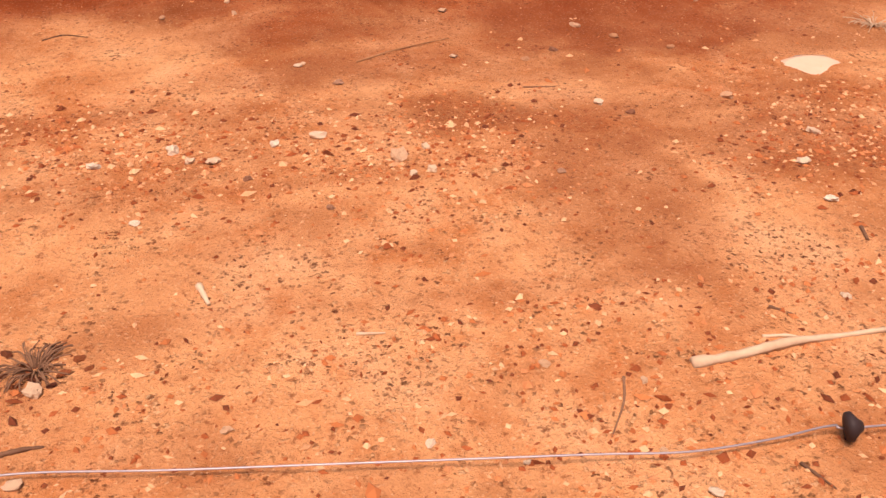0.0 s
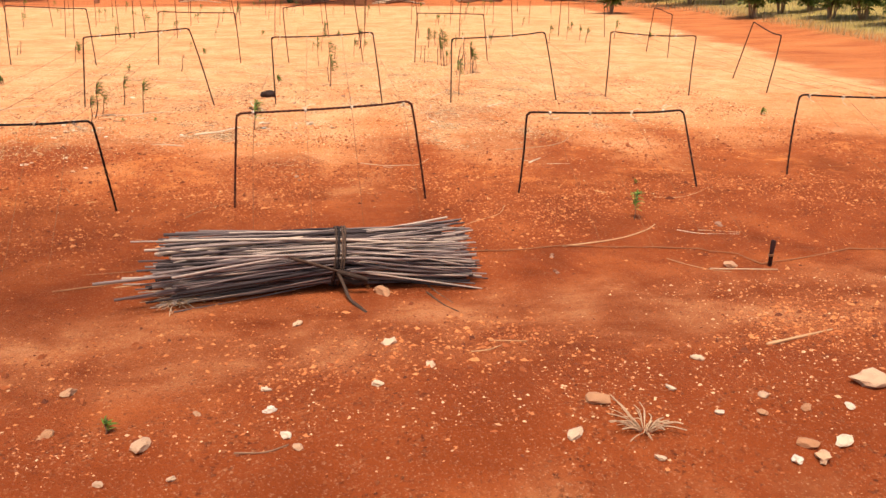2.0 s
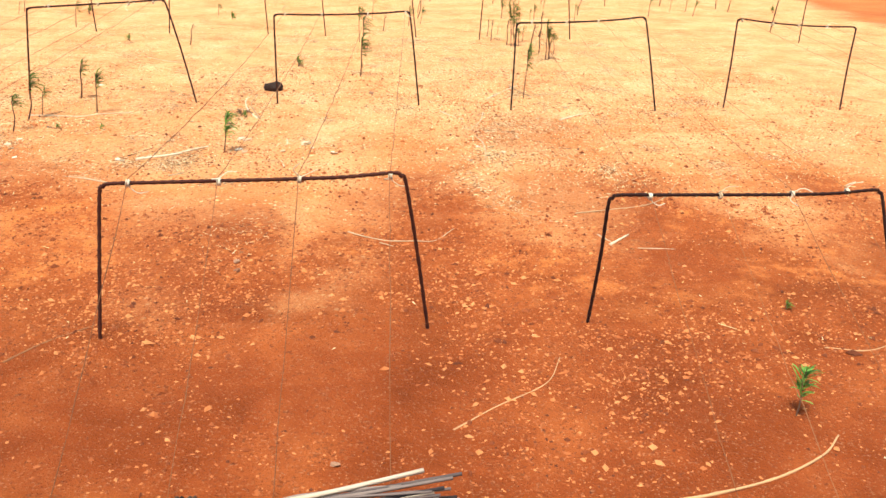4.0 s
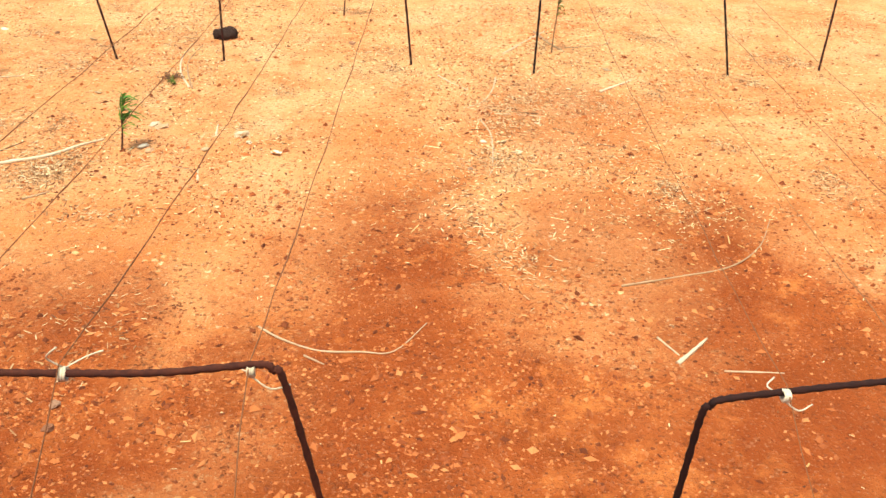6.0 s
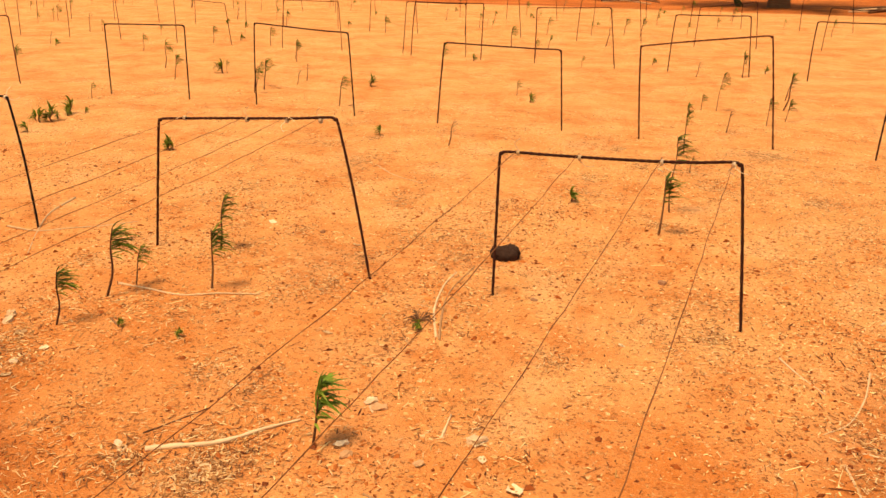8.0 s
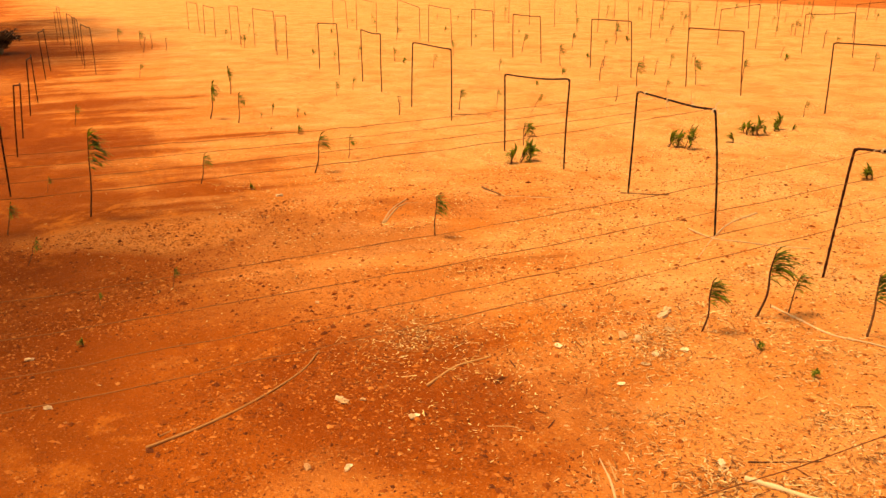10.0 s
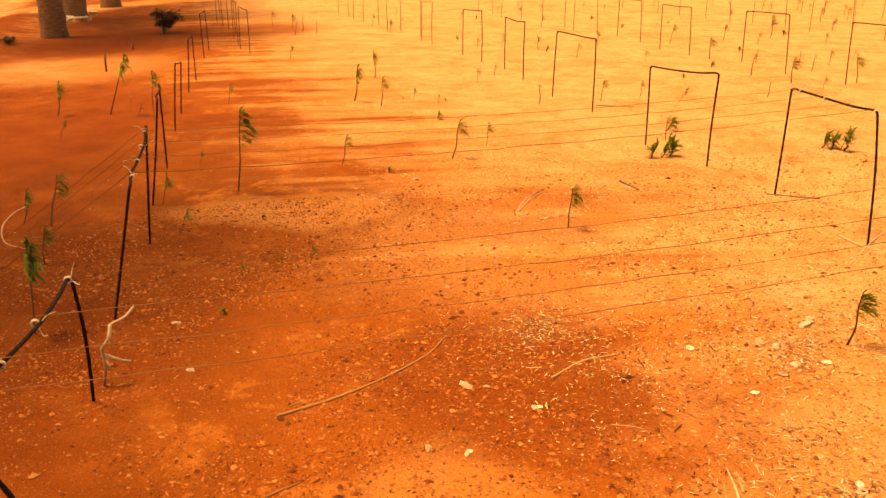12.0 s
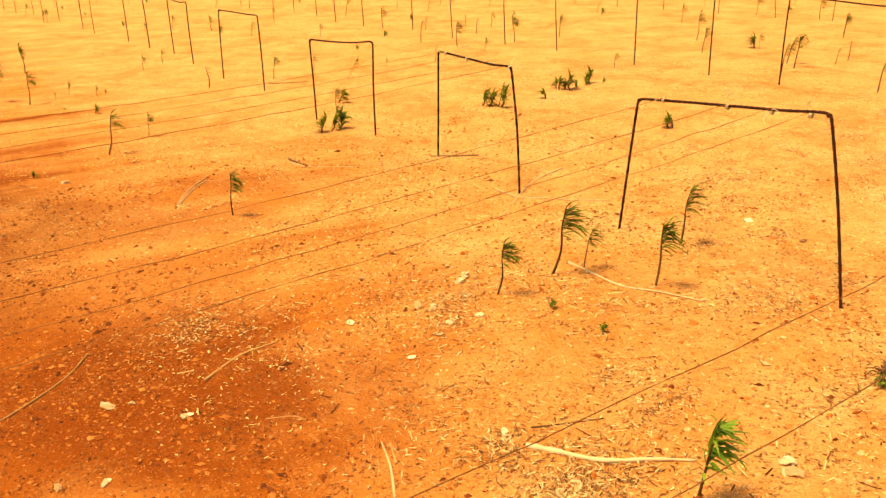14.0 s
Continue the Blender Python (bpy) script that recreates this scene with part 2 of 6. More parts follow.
    light_bit = M("MULTIPLY", M("MULTIPLY", step(nd, lk, cell.outputs[0], 0.68, 0.74), core), M("MULTIPLY", M("ADD", M("MULTIPLY", crumbly, 0.9), 0.05), M("ADD", 0.22, M("MULTIPLY", pale, 0.78))))
    dark_bit = M("MULTIPLY", M("MULTIPLY", step(nd, lk, cell.outputs[1], 0.75, 0.81), core), M("ADD", M("MULTIPLY", crumbly, 0.8), 0.08))
    col = mix_rgb(nd, lk, light_bit, col, mix_rgb(nd, lk, cell.outputs[2], (0.66, 0.26, 0.085), (0.80, 0.47, 0.23)))
    vs = nd.new("ShaderNodeTexVoronoi")
    vs.inputs["Scale"].default_value, vs.inputs["Randomness"].default_value = 38.0, 1.0
    lk.new(warp.outputs[2], vs.inputs["Vector"])
    hue = nd.new("ShaderNodeSeparateColor")
    lk.new(vs.outputs["Color"], hue.inputs[0])
    husk = M("MULTIPLY", M("MULTIPLY", step(nd, lk, hue.outputs[0], 0.70, 0.76), step(nd, lk, vs.outputs["Distance"], 0.42, 0.26)), M("MULTIPLY", step(nd, lk, blot2, 0.44, 0.60), pale_field))
    husk = M("MULTIPLY", husk, M("SUBTRACT", 1.0, lane))
    col = mix_rgb(nd, lk, M("MULTIPLY", husk, 0.8), col, mix_rgb(nd, lk, hue.outputs[1], (0.78, 0.50, 0.20), (0.86, 0.70, 0.42)))
    col = mix_rgb(nd, lk, dark_bit, col, mix_rgb(nd, lk, cell.outputs[2], (0.085, 0.022, 0.010), (0.22, 0.055, 0.018)))
    # grass litter bleached to straw, beyond the lane on the right and far off
    verge = M("MAXIMUM", step(nd, lk, M("ADD", edge_x, M("MULTIPLY", wob, 0.35)), 2.2, 3.6), step(nd, lk, M("ADD", Y, M("MULTIPLY", wob, 1.5)), 88.0, 94.0))
    col = mix_rgb(nd, lk, M("MULTIPLY", verge, 0.75), col, ramp(nd, lk, mid, [(0.3, (0.20, 0.18, 0.045)), (0.7, (0.40, 0.35, 0.10))]))
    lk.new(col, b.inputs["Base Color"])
    bump(nd, lk, b, M("ADD", M("MULTIPLY", fine, 0.7), M("ADD", M("MULTIPLY", grit, 0.5), M("MULTIPLY", M("ADD", light_bit, dark_bit), 0.5))), 1.0, 0.022)
    return m


def varied(name, stops, scale=30, rough=0.8, relief=0.3, dist=0.003, by="object", stretch=None, metal=0.0, share=0.6):
    """A surface whose colour varies from piece to piece and by a noise along it."""
    m, nd, lk, b = mat(name, rough, metal)
    vec = nd.new("ShaderNodeTexCoord").outputs["Object"]
    if stretch:
        mp = nd.new("ShaderNodeMapping")
        mp.inputs["Scale"].default_value = stretch
        lk.new(vec, mp.inputs[0])
        vec = mp.outputs[0]
    n = noise_tex(nd, lk, vec, scale, 4, 0.65)
    rnd = nd.new("ShaderNodeObjectInfo").outputs["Random"] if by == "object" else nd.new("ShaderNodeNewGeometry").outputs["Random Per Island"]
    f = math_node(nd, lk, "ADD", math_node(nd, lk, "MULTIPLY", rnd, share), math_node(nd, lk, "MULTIPLY", n, 1.0 - share))
    lk.new(ramp(nd, lk, f, stops), b.inputs["Base Color"])
    bump(nd, lk, b, n, relief, dist)
    return m


def leaf_material(name, stops, scale=6):
    m = varied(name, stops, scale, 0.55, 0.2, 0.002, "island")
    nd, lk = m.node_tree.nodes, m.node_tree.links
    b = nd["Principled BSDF"]
    tr = nd.new("ShaderNodeBsdfTranslucent")
    lk.new(b.inputs["Base Color"].links[0].from_socket, tr.inputs[0])
    mx = nd.new("ShaderNodeMixShader")
    mx.inputs[0].default_value = 0.42
    lk.new(b.outputs[0], mx.inputs[1])
    lk.new(tr.outputs[0], mx.inputs[2])
    lk.new(mx.outputs[0], nd["Material Output"].inputs[0])
    return m


SOIL = soil_material()
STEEL = varied("rusty_rebar", [(0.2, (0.010, 0.004, 0.003)), (0.6, (0.045, 0.011, 0.006)), (0.9, (0.14, 0.032, 0.012))], 60, 0.9, 0.5, 0.002)
STRING = varied("brown_twine", [(0.2, (0.16, 0.055, 0.02)), (0.8, (0.32, 0.13, 0.05))], 200, 0.9)
TIE = varied("straw_tie", [(0.2, (0.55, 0.40, 0.24)), (0.8, (0.75, 0.62, 0.45))], 80, 0.85)
STALK = varied("grey_dry_stalk", [(0.16, (0.038, 0.024, 0.021)), (0.40, (0.15, 0.098, 0.082)), (0.66, (0.32, 0.222, 0.172)), (0.92, (0.62, 0.44, 0.30))], 14, 0.8, 0.6, 0.002, "object", (0.6, 8, 8), 0.0, 0.75)
BARK_STRIP = varied("dark_bark_rope", [(0.25, (0.014, 0.008, 0.006)), (0.75, (0.085, 0.045, 0.026))], 70, 0.95, 0.8, 0.003)
DRY_WOOD = varied("bleached_stick", [(0.1, (0.30, 0.15, 0.065)), (0.5, (0.50, 0.31, 0.17)), (0.9, (0.72, 0.55, 0.36))], 25, 0.8, 0.5, 0.002)
TAN_WOOD = varied("tan_stick", [(0.2, (0.30, 0.12, 0.045)), (0.8, (0.54, 0.29, 0.13))], 25, 0.85)
BROWN_WOOD = varied("brown_twig", [(0.2, (0.09, 0.04, 0.02)), (0.8, (0.25, 0.12, 0.06))], 25, 0.85)
WHITE_STONE = varied("pale_quartz", [(0.1, (0.56, 0.27, 0.12)), (0.5, (0.68, 0.46, 0.28)), (0.9, (0.78, 0.66, 0.48))], 18, 0.7, 0.6, 0.006)
FLAT_STONE = varied("dusty_flat_stone", [(0.2, (0.60, 0.30, 0.16)), (0.8, (0.72, 0.46, 0.30))], 14, 0.9, 0.5, 0.006)
TAN_STONE = varied("tan_stone", [(0.15, (0.42, 0.17, 0.065)), (0.5, (0.54, 0.29, 0.15)), (0.9, (0.66, 0.45, 0.28))], 24, 0.9, 0.6, 0.006)
EARTH = varied("hard_clod", [(0.2, (0.11, 0.028, 0.011)), (0.8, (0.36, 0.10, 0.03))], 30, 0.95, 0.7, 0.006)
GREY_STONE = varied("brown_stone", [(0.2, (0.24, 0.085, 0.038)), (0.8, (0.44, 0.23, 0.13))], 20, 0.85, 0.6, 0.006)
PEBBLE = varied("mixed_gravel", [(0.08, (0.14, 0.034, 0.012)), (0.30, (0.36, 0.085, 0.022)), (0.58, (0.58, 0.19, 0.058)), (0.92, (0.80, 0.48, 0.24))], 40, 0.9, 0.4, 0.003, "island", None, 0.0, 0.85)
CLOD = varied("earth_crumb", [(0.05, (0.10, 0.024, 0.009)), (0.32, (0.30, 0.070, 0.018)), (0.64, (0.54, 0.165, 0.046)), (0.97, (0.62, 0.24, 0.080))], 40, 0.95, 0.4, 0.003, "island", None, 0.0, 0.85)
STRAW = varied("straw_litter", [(0.10, (0.06, 0.016, 0.008)), (0.30, (0.20, 0.06, 0.02)), (0.48, (0.60, 0.33, 0.11)), (0.85, (0.85, 0.68, 0.36))], 40, 0.9, 0.2, 0.001, "island", None, 0.0, 0.85)
ASH = varied("dry_leaf_litter", [(0.08, (0.10, 0.035, 0.018)), (0.30, (0.30, 0.12, 0.045)), (0.60, (0.54, 0.29, 0.12)), (0.95, (0.80, 0.58, 0.33))], 40, 0.9, 0.2, 0.001, "island", None, 0.0, 0.85)
DEAD_LEAF = varied("bleached_leaf", [(0.15, (0.34, 0.19, 0.09)), (0.5, (0.62, 0.45, 0.27)), (0.9, (0.80, 0.68, 0.50))], 22, 0.85, 0.5, 0.002)
CHARRED = varied("dark_dung", [(0.2, (0.012, 0.008, 0.006)), (0.8, (0.05, 0.022, 0.014))], 40, 0.95, 0.9, 0.01)
SEED_LEAF = leaf_material("seedling_leaf", [(0.1, (0.055, 0.085, 0.012)), (0.55, (0.135, 0.21, 0.026)), (0.9, (0.34, 0.40, 0.06))])
FRESH_LEAF = leaf_material("fresh_leaf", [(0.1, (0.055, 0.11, 0.02)), (0.5, (0.15, 0.29, 0.045)), (0.9, (0.34, 0.50, 0.09))])
WITHERED = leaf_material("withered_leaf", [(0.1, (0.10, 0.07, 0.03)), (0.6, (0.26, 0.18, 0.08)), (0.9, (0.42, 0.30, 0.15))])
SEED_STEM = varied("seedling_stem", [(0.2, (0.09, 0.035, 0.02)), (0.8, (0.20, 0.10, 0.05))], 60, 0.85)
PALM_TRUNK = varied("palm_bark", [(0.15, (0.10, 0.045, 0.022)), (0.5, (0.28, 0.15, 0.075)), (0.9, (0.50, 0.29, 0.15))], 9, 0.9, 0.8, 0.02, "object", (1, 1, 5), 0.0, 0.15)
PALM_LEAF = leaf_material("palm_leaf", [(0.1, (0.025, 0.040, 0.012)), (0.55, (0.065, 0.085, 0.022)), (0.9, (0.15, 0.15, 0.045))], 3)
PALM_DEAD = leaf_material("dead_palm_leaf", [(0.1, (0.035, 0.018, 0.010)), (0.6, (0.11, 0.050, 0.024)), (0.9, (0.24, 0.12, 0.05))], 3)
BUSH_LEAF = leaf_material("cassava_leaf", [(0.1, (0.045, 0.070, 0.012)), (0.5, (0.15, 0.215, 0.034)), (0.90, (0.48, 0.52, 0.16))], 3)
TREE_LEAF = leaf_material("tree_leaf", [(0.1, (0.030, 0.042, 0.016)), (0.55, (0.085, 0.105, 0.035)), (0.93, (0.22, 0.23, 0.08))], 1)
GRASS = leaf_material("tall_grass", [(0.1, (0.17, 0.19, 0.030)), (0.5, (0.36, 0.37, 0.060)), (0.9, (0.55, 0.50, 0.15))], 2)
VERGE = leaf_material("fence_weeds", [(0.1, (0.07, 0.09, 0.025)), (0.5, (0.17, 0.19, 0.05)), (0.9, (0.34, 0.32, 0.12))], 2)
DRY_GRASS = leaf_material("dry_grass", [(0.1, (0.22, 0.14, 0.06)), (0.5, (0.44, 0.32, 0.15)), (0.9, (0.66, 0.54, 0.32))], 2)
WOOD_POST = varied("weathered_post", [(0.2, (0.22, 0.13, 0.07)), (0.8, (0.46, 0.31, 0.19))], 12, 0.9, 0.6, 0.006, "object", (4, 4, 0.6))
CONCRETE_POST = varied("pale_post", [(0.2, (0.58, 0.52, 0.40)), (0.8, (0.78, 0.72, 0.60))], 9, 0.9)
LIMEWASH = varied("white_limewash", [(0.2, (0.66, 0.66, 0.68)), (0.8, (0.82, 0.82, 0.84))], 2, 0.9, 0.3, 0.01)
ROOF_SHEET = varied("pale_sheet_roof", [(0.2, (0.50, 0.52, 0.56)), (0.8, (0.70, 0.72, 0.76))], 3, 0.5, 0.3, 0.01)
DARK_PANE = varied("dark_opening", [(0.2, (0.02, 0.025, 0.03)), (0.8, (0.05, 0.05, 0.06))], 3, 0.3)
RUBBER = varied("black_rubber", [(0.2, (0.012, 0.009, 0.009)), (0.8, (0.04, 0.022, 0.018))], 30, 0.6)
WIRE = varied("galvanised_wire", [(0.2, (0.42, 0.36, 0.36)), (0.8, (0.62, 0.55, 0.52))], 80, 0.45, 0.2, 0.001, "object", None, 0.7)


# ---- mesh helpers ----
def thing(name, label, category, group="", at=(0, 0, 0), kind=""):
    ob = new(name)
    ob.location = at
    return tagged(ob, label, category, group, kind)


def mesh_of(name, verts, faces, material, smooth=False):
    me = bpy.data.meshes.new(name)
    me.from_pydata([tuple(v) for v in verts], [], faces)
    me.materials.append(material)
    if smooth:
        me.polygons.foreach_set("use_smooth", [True] * len(me.polygons))
    me.update()
    return me


def part(name, me, parent, label="", m=None):
    ob = new(name, me)
    ob.parent = parent
    if m is not None:
        ob.matrix_local = m
    return tagged(ob, label)


def tube(points, radii, sides=6, verts=None, faces=None, cap=True):
    """Sweeps a ring along a line of points; appends to verts and faces."""
    verts = [] if verts is None else verts
    faces = [] if faces is None else faces
    pts = [Vector(p) for p in points]
    base = len(verts)
    side = None
    for i, p in enumerate(pts):
        d = (pts[min(i + 1, len(pts) - 1)] - pts[max(i - 1, 0)]).normalized()
        if side is None:
            side = d.orthogonal().normalized()
        side = (side - d * side.dot(d)).normalized()
        up = d.cross(side)
        r = radii[i] if isinstance(radii, (list, tuple)) else radii
        for k in range(sides):
            w = 2 * math.pi * k / sides
            verts.append(p + (side * math.cos(w) + up * math.sin(w)) * r)
    for i in range(len(pts) - 1):
        for k in range(sides):
            o, q = base + i * sides, (k + 1) % sides
            faces.append((o + k, o + q, o + sides + q, o + sides + k))
    if cap:
        faces.append(tuple(range(base + sides - 1, base - 1, -1)))
        last = base + (len(pts) - 1) * sides
        faces.append(tuple(range(last, last + sides)))
    return verts, faces


def smooth_line(points, n=6):
    """A Catmull-Rom line through the points."""
    P = [Vector(p) for p in points]
    P = [P[0] * 2 - P[1]] + P + [P[-1] * 2 - P[-2]]
    out = []
    for i in range(1, len(P) - 2):
        for k in range(n):
            t = k / n
            out.append(0.5 * ((2 * P[i]) + (P[i + 1] - P[i - 1]) * t + (2 * P[i - 1] - 5 * P[i] + 4 * P[i + 1] - P[i + 2]) * t * t
                              + (3 * P[i] - P[i - 1] - 3 * P[i + 1] + P[i + 2]) * t ** 3))
    out.append(P[-2])
    return out


def ground_z(x, y):
    """The lie of the land, without its crumbs."""
    z = 0.105 * math.exp(-((y - 4.08) / (0.42 if y < 4.08 else 0.75)) ** 2) * (1 + 0.25 * math.sin(x * 1.3 + 0.4))
    z -= 0.055 * math.exp(-((y - 5.2) / 1.9) ** 2)
    z -= 0.018 * math.exp(-((y - 2.85) / 0.45) ** 2)
    if y > 26:
        open_land = 1.0 - min(1.0, max(0.0, (x - 8.0 - 0.12 * y) / 5.0))
        z -= (0.0025 * (min(y, 110.0) - 26) + 0.075 * max(0.0, min(y, 420.0) - 110.0)) * open_land
        z += 0.06 * math.exp(-((y - 31.2) / 0.8) ** 2)
    edge = x - 5.2 - (min(y, 25.0) - 2.0) * 0.18
    if edge > 1.9 and y > 8:
        z += min(edge - 1.9, 3.0) * 0.10 * min(1.0, (y - 8) / 4)
    if x > 13 and y > 10:
        z += 0.062 * min(x - 13.0, 90.0) * min(1.0, (y - 10.0) / 10.0) * (1.0 if y < 300 else 0.2)
    return z


def relief(x, y):
    z = ground_z(x, y)
    near = max(0.0, 1.0 - math.hypot(x, y - 6) / 40)
    z += near * (0.010 * noise.noise((x * 1.7, y * 1.7, 3.1)) + 0.007 * noise.noise((x * 6.1, y * 6.1, 1.7)) + 0.004 * noise.noise((x * 17.0, y * 17.0, 5.2)))
    return z


# ---- ground ----
def spread(lo, hi, fine, far):
    """Even steps from lo to hi, and steps that grow out to far on both sides."""
    mid = list(np.arange(lo, hi + fine / 2, fine))
    s, up = fine, hi
    while up < far:
        s *= 1.22
        up += s
        mid.append(up)
    s, dn = fine, lo
    while dn > -far:
        s *= 1.22
        dn -= s
        mid.insert(0, dn)
    return mid


def build_ground():
    xs, ys = spread(-5.0, 4.6, 0.04, 1800), spread(-0.4, 12.6, 0.04, 1800)
    verts = [(x, y, relief(x, y)) for y in ys for x in xs]
    w = len(xs)
    faces = [(j * w + i, j * w + i + 1, (j + 1) * w + i + 1, (j + 1) * w + i) for j in range(len(ys) - 1) for i in range(w - 1)]
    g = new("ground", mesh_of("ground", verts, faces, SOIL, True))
    tagged(g, "dry red earth of a planted field, dusty and trodden, with darker soil and painted palm shade", "ground", kind="structure")


build_ground()


def build_backdrop():
    """A glowing sheet that stands for pale haze low over the far land, where the ground falls away."""
    m = bpy.data.materials.new("haze_glow")
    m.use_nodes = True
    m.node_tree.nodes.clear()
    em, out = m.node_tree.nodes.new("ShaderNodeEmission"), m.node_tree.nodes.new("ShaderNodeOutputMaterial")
    # the sheet gives off its own light in place of the bright low sky
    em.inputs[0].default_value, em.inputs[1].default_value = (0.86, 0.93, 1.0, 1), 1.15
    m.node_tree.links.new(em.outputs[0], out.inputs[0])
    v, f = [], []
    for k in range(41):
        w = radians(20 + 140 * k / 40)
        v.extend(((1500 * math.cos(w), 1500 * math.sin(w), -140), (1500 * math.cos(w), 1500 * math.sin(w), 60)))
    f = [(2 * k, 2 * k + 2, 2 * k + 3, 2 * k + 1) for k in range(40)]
    tagged(new("backdrop", mesh_of("backdrop", v, f, m)), "glowing backdrop sheet for the pale hazy sky low over the far land", "sky", kind="structure")


build_backdrop()


# ---- arches of bent steel ----
def arch_mesh(width, left, right, sag, tilt=(0, 0), rod=0.0060):
    """A rod bent twice: two legs pushed into the soil and a bar between them. left, right: how far a corner stands in, and its height."""
    (li, lz), (ri, rz) = left, right
    r = 0.035
    pts = [(0, 0, -0.05), (li * 0.5 + random.uniform(-.006, .006), 0, lz * 0.5), (li * (1 - r / lz), 0, lz - r), (li + r * 0.3, 0, lz - r * 0.3), (li + r, 0, lz)]
    for k in range(1, 6):
        f = k / 6
        pts.append((li + r + (width + ri - li - 2 * r) * f, 0.012 * math.sin(5 * f), lz + (rz - lz) * f - sag * 4 * f * (1 - f)))
    x = width + ri
    pts += [(x - r, 0, rz), (x - r * 0.3, 0, rz - r * 0.3), (x - ri * r / rz, 0, rz - r), (width + ri * 0.5, random.uniform(-.006, .006), rz * 0.5), (width, 0, -0.05)]
    pts = [(x, y + z * (tilt[0] + (tilt[1] - tilt[0]) * min(1, max(0, x / width))), z) for x, y, z in pts]
    line = smooth_line(pts, 10)
    rad = [rod + (0.0011 if i % 2 else -0.0004) for i in range(len(line))]
    v, f = tube(line, rad, 7)
    return mesh_of("wire_arch", v, f, STEEL, True)


def tie_mesh():
    """A turn of straw-coloured twine round the bar with two loose ends."""
    v, f = [], []
    for k in range(3):
        ring = [(0.004 * (k - 1) + 0.001 * math.sin(3 * w), 0.0105 * math.cos(w), 0.0105 * math.sin(w)) for w in np.linspace(0, 2 * math.pi, 11)]
        tube(ring, 0.0028, 4, v, f)
    tube(smooth_line([(0, -0.01, 0.004), (0.03, -0.03, 0.012), (0.06, -0.035, -0.004)], 4), 0.0016, 4, v, f)
    tube(smooth_line([(0, -0.01, -0.006), (-0.018, -0.02, -0.03), (0.004, -0.03, -0.055)], 4), 0.0016, 4, v, f)
    return mesh_of("tie", v, f, TIE, True)


TIE_MESH = tie_mesh()


def wire_arch(fl, fr, left, right, sag=0.008, ties=(), tilt=(0, 0), rod=0.0060):
    d = Vector((fr[0] - fl[0], fr[1] - fl[1], 0))
    ob = new("wire_arch", arch_mesh(d.length, left, right, sag, tilt, rod))
    ob.matrix_world = Matrix.Translation((*fl, relief(*fl))) @ Matrix.Rotation(math.atan2(d.y, d.x), 4, "Z") @ pose(0, 0, 0, random.uniform(-1.2, 1.2))
    tagged(ob, "low hoop of rusty bent steel rod stuck in red soil", "plant hoop", "hoops of the field")
    for x in ties:
        f = (x - fl[0]) / (fr[0] - fl[0])
        z = left[1] + (right[1] - left[1]) * f - sag * 4 * f * (1 - f)
        part("tie", TIE_MESH, ob, "straw-coloured twine tie with loose ends", Matrix.Translation((f * d.length, z * (tilt[0] + (tilt[1] - tilt[0]) * f), z)) @ pose(0, 0, 0, random.uniform(0, 360)))
    return ob


ROW_A = [
    ((-2.22, 6.77), (-1.08, 6.86), (0.16, 0.53), (-0.05, 0.55), (0.05, -0.5)),
    ((-0.43, 6.78), (0.7, 6.83), (0.05, 0.53), (-0.1, 0.58), (0.11, -0.09)),
    ((1.28, 6.85), (2.45, 6.8), (0.02, 0.51), (-0.06, 0.46), (-0.13, 0.45)),
    ((3.20, 7.01), (4.15, 7.05), (0.08, 0.52), (-0.02, 0.49), (0.16, 0.04)),
    ((-3.99, 6.97), (-2.96, 6.82), (0.0, 0.65), (0.0, 0.59), (0.06, 0.2)),
    ((-5.76, 7.1), (-4.77, 6.99), (0.0, 0.62), (0.0, 0.66), (0.0, 0.14)),
    ((-8.07, 7.28), (-7.18, 7.2), (0, 0.5), (0, 0.58), (0.1, 0.1)),
    ((-10.37, 7.54), (-9.4, 7.41), (0, 0.55), (0, 0.57), (0, 0.08)),
    ((-13.75, 7.91), (-12.62, 7.77), (0.02, 0.62), (-0.02, 0.63), (0, 0)),
]
ROW_B = [
    ((-1.9, 10.55), (-0.7, 10.48), (0.05, 0.64), (-0.2, 0.71), (0.07, 0.12)),
    ((-0.13, 10.48), (0.91, 10.44), (-0.01, 0.63), (-0.08, 0.67), (0.11, 0.1)),
    ((1.57, 10.31), (2.67, 10.31), (0.04, 0.61), (-0.09, 0.66), (0.24, 0.29)),
    ((3.23, 10.42), (4.13, 10.37), (0.05, 0.65), (0.16, 0.59), (0.11, 0.47)),
    ((5.36, 11.67), (5.12, 10.50), (0.06, 0.67), (-0.04, 0.60), (0.24, 0.17)),
    ((-3.65, 10.76), (-2.66, 10.59), (0.0, 0.67), (-0.18, 0.67), (0.06, 0.11)),
    ((-5.25, 10.76), (-4.45, 10.79), (0.05, 0.63), (0.12, 0.68), (-0.04, -0.07)),
    ((-7.66, 11.05), (-6.72, 11.04), (0.06, 0.68), (0.0, 0.68), (0, 0)),
    ((-9.93, 11.41), (-8.88, 11.23), (0.04, 0.66), (0.05, 0.68), (0, 0)),
    ((-11.6, 11.41), (-10.76, 11.4), (0.03, 0.66), (-0.01, 0.69), (0, 0)),
]
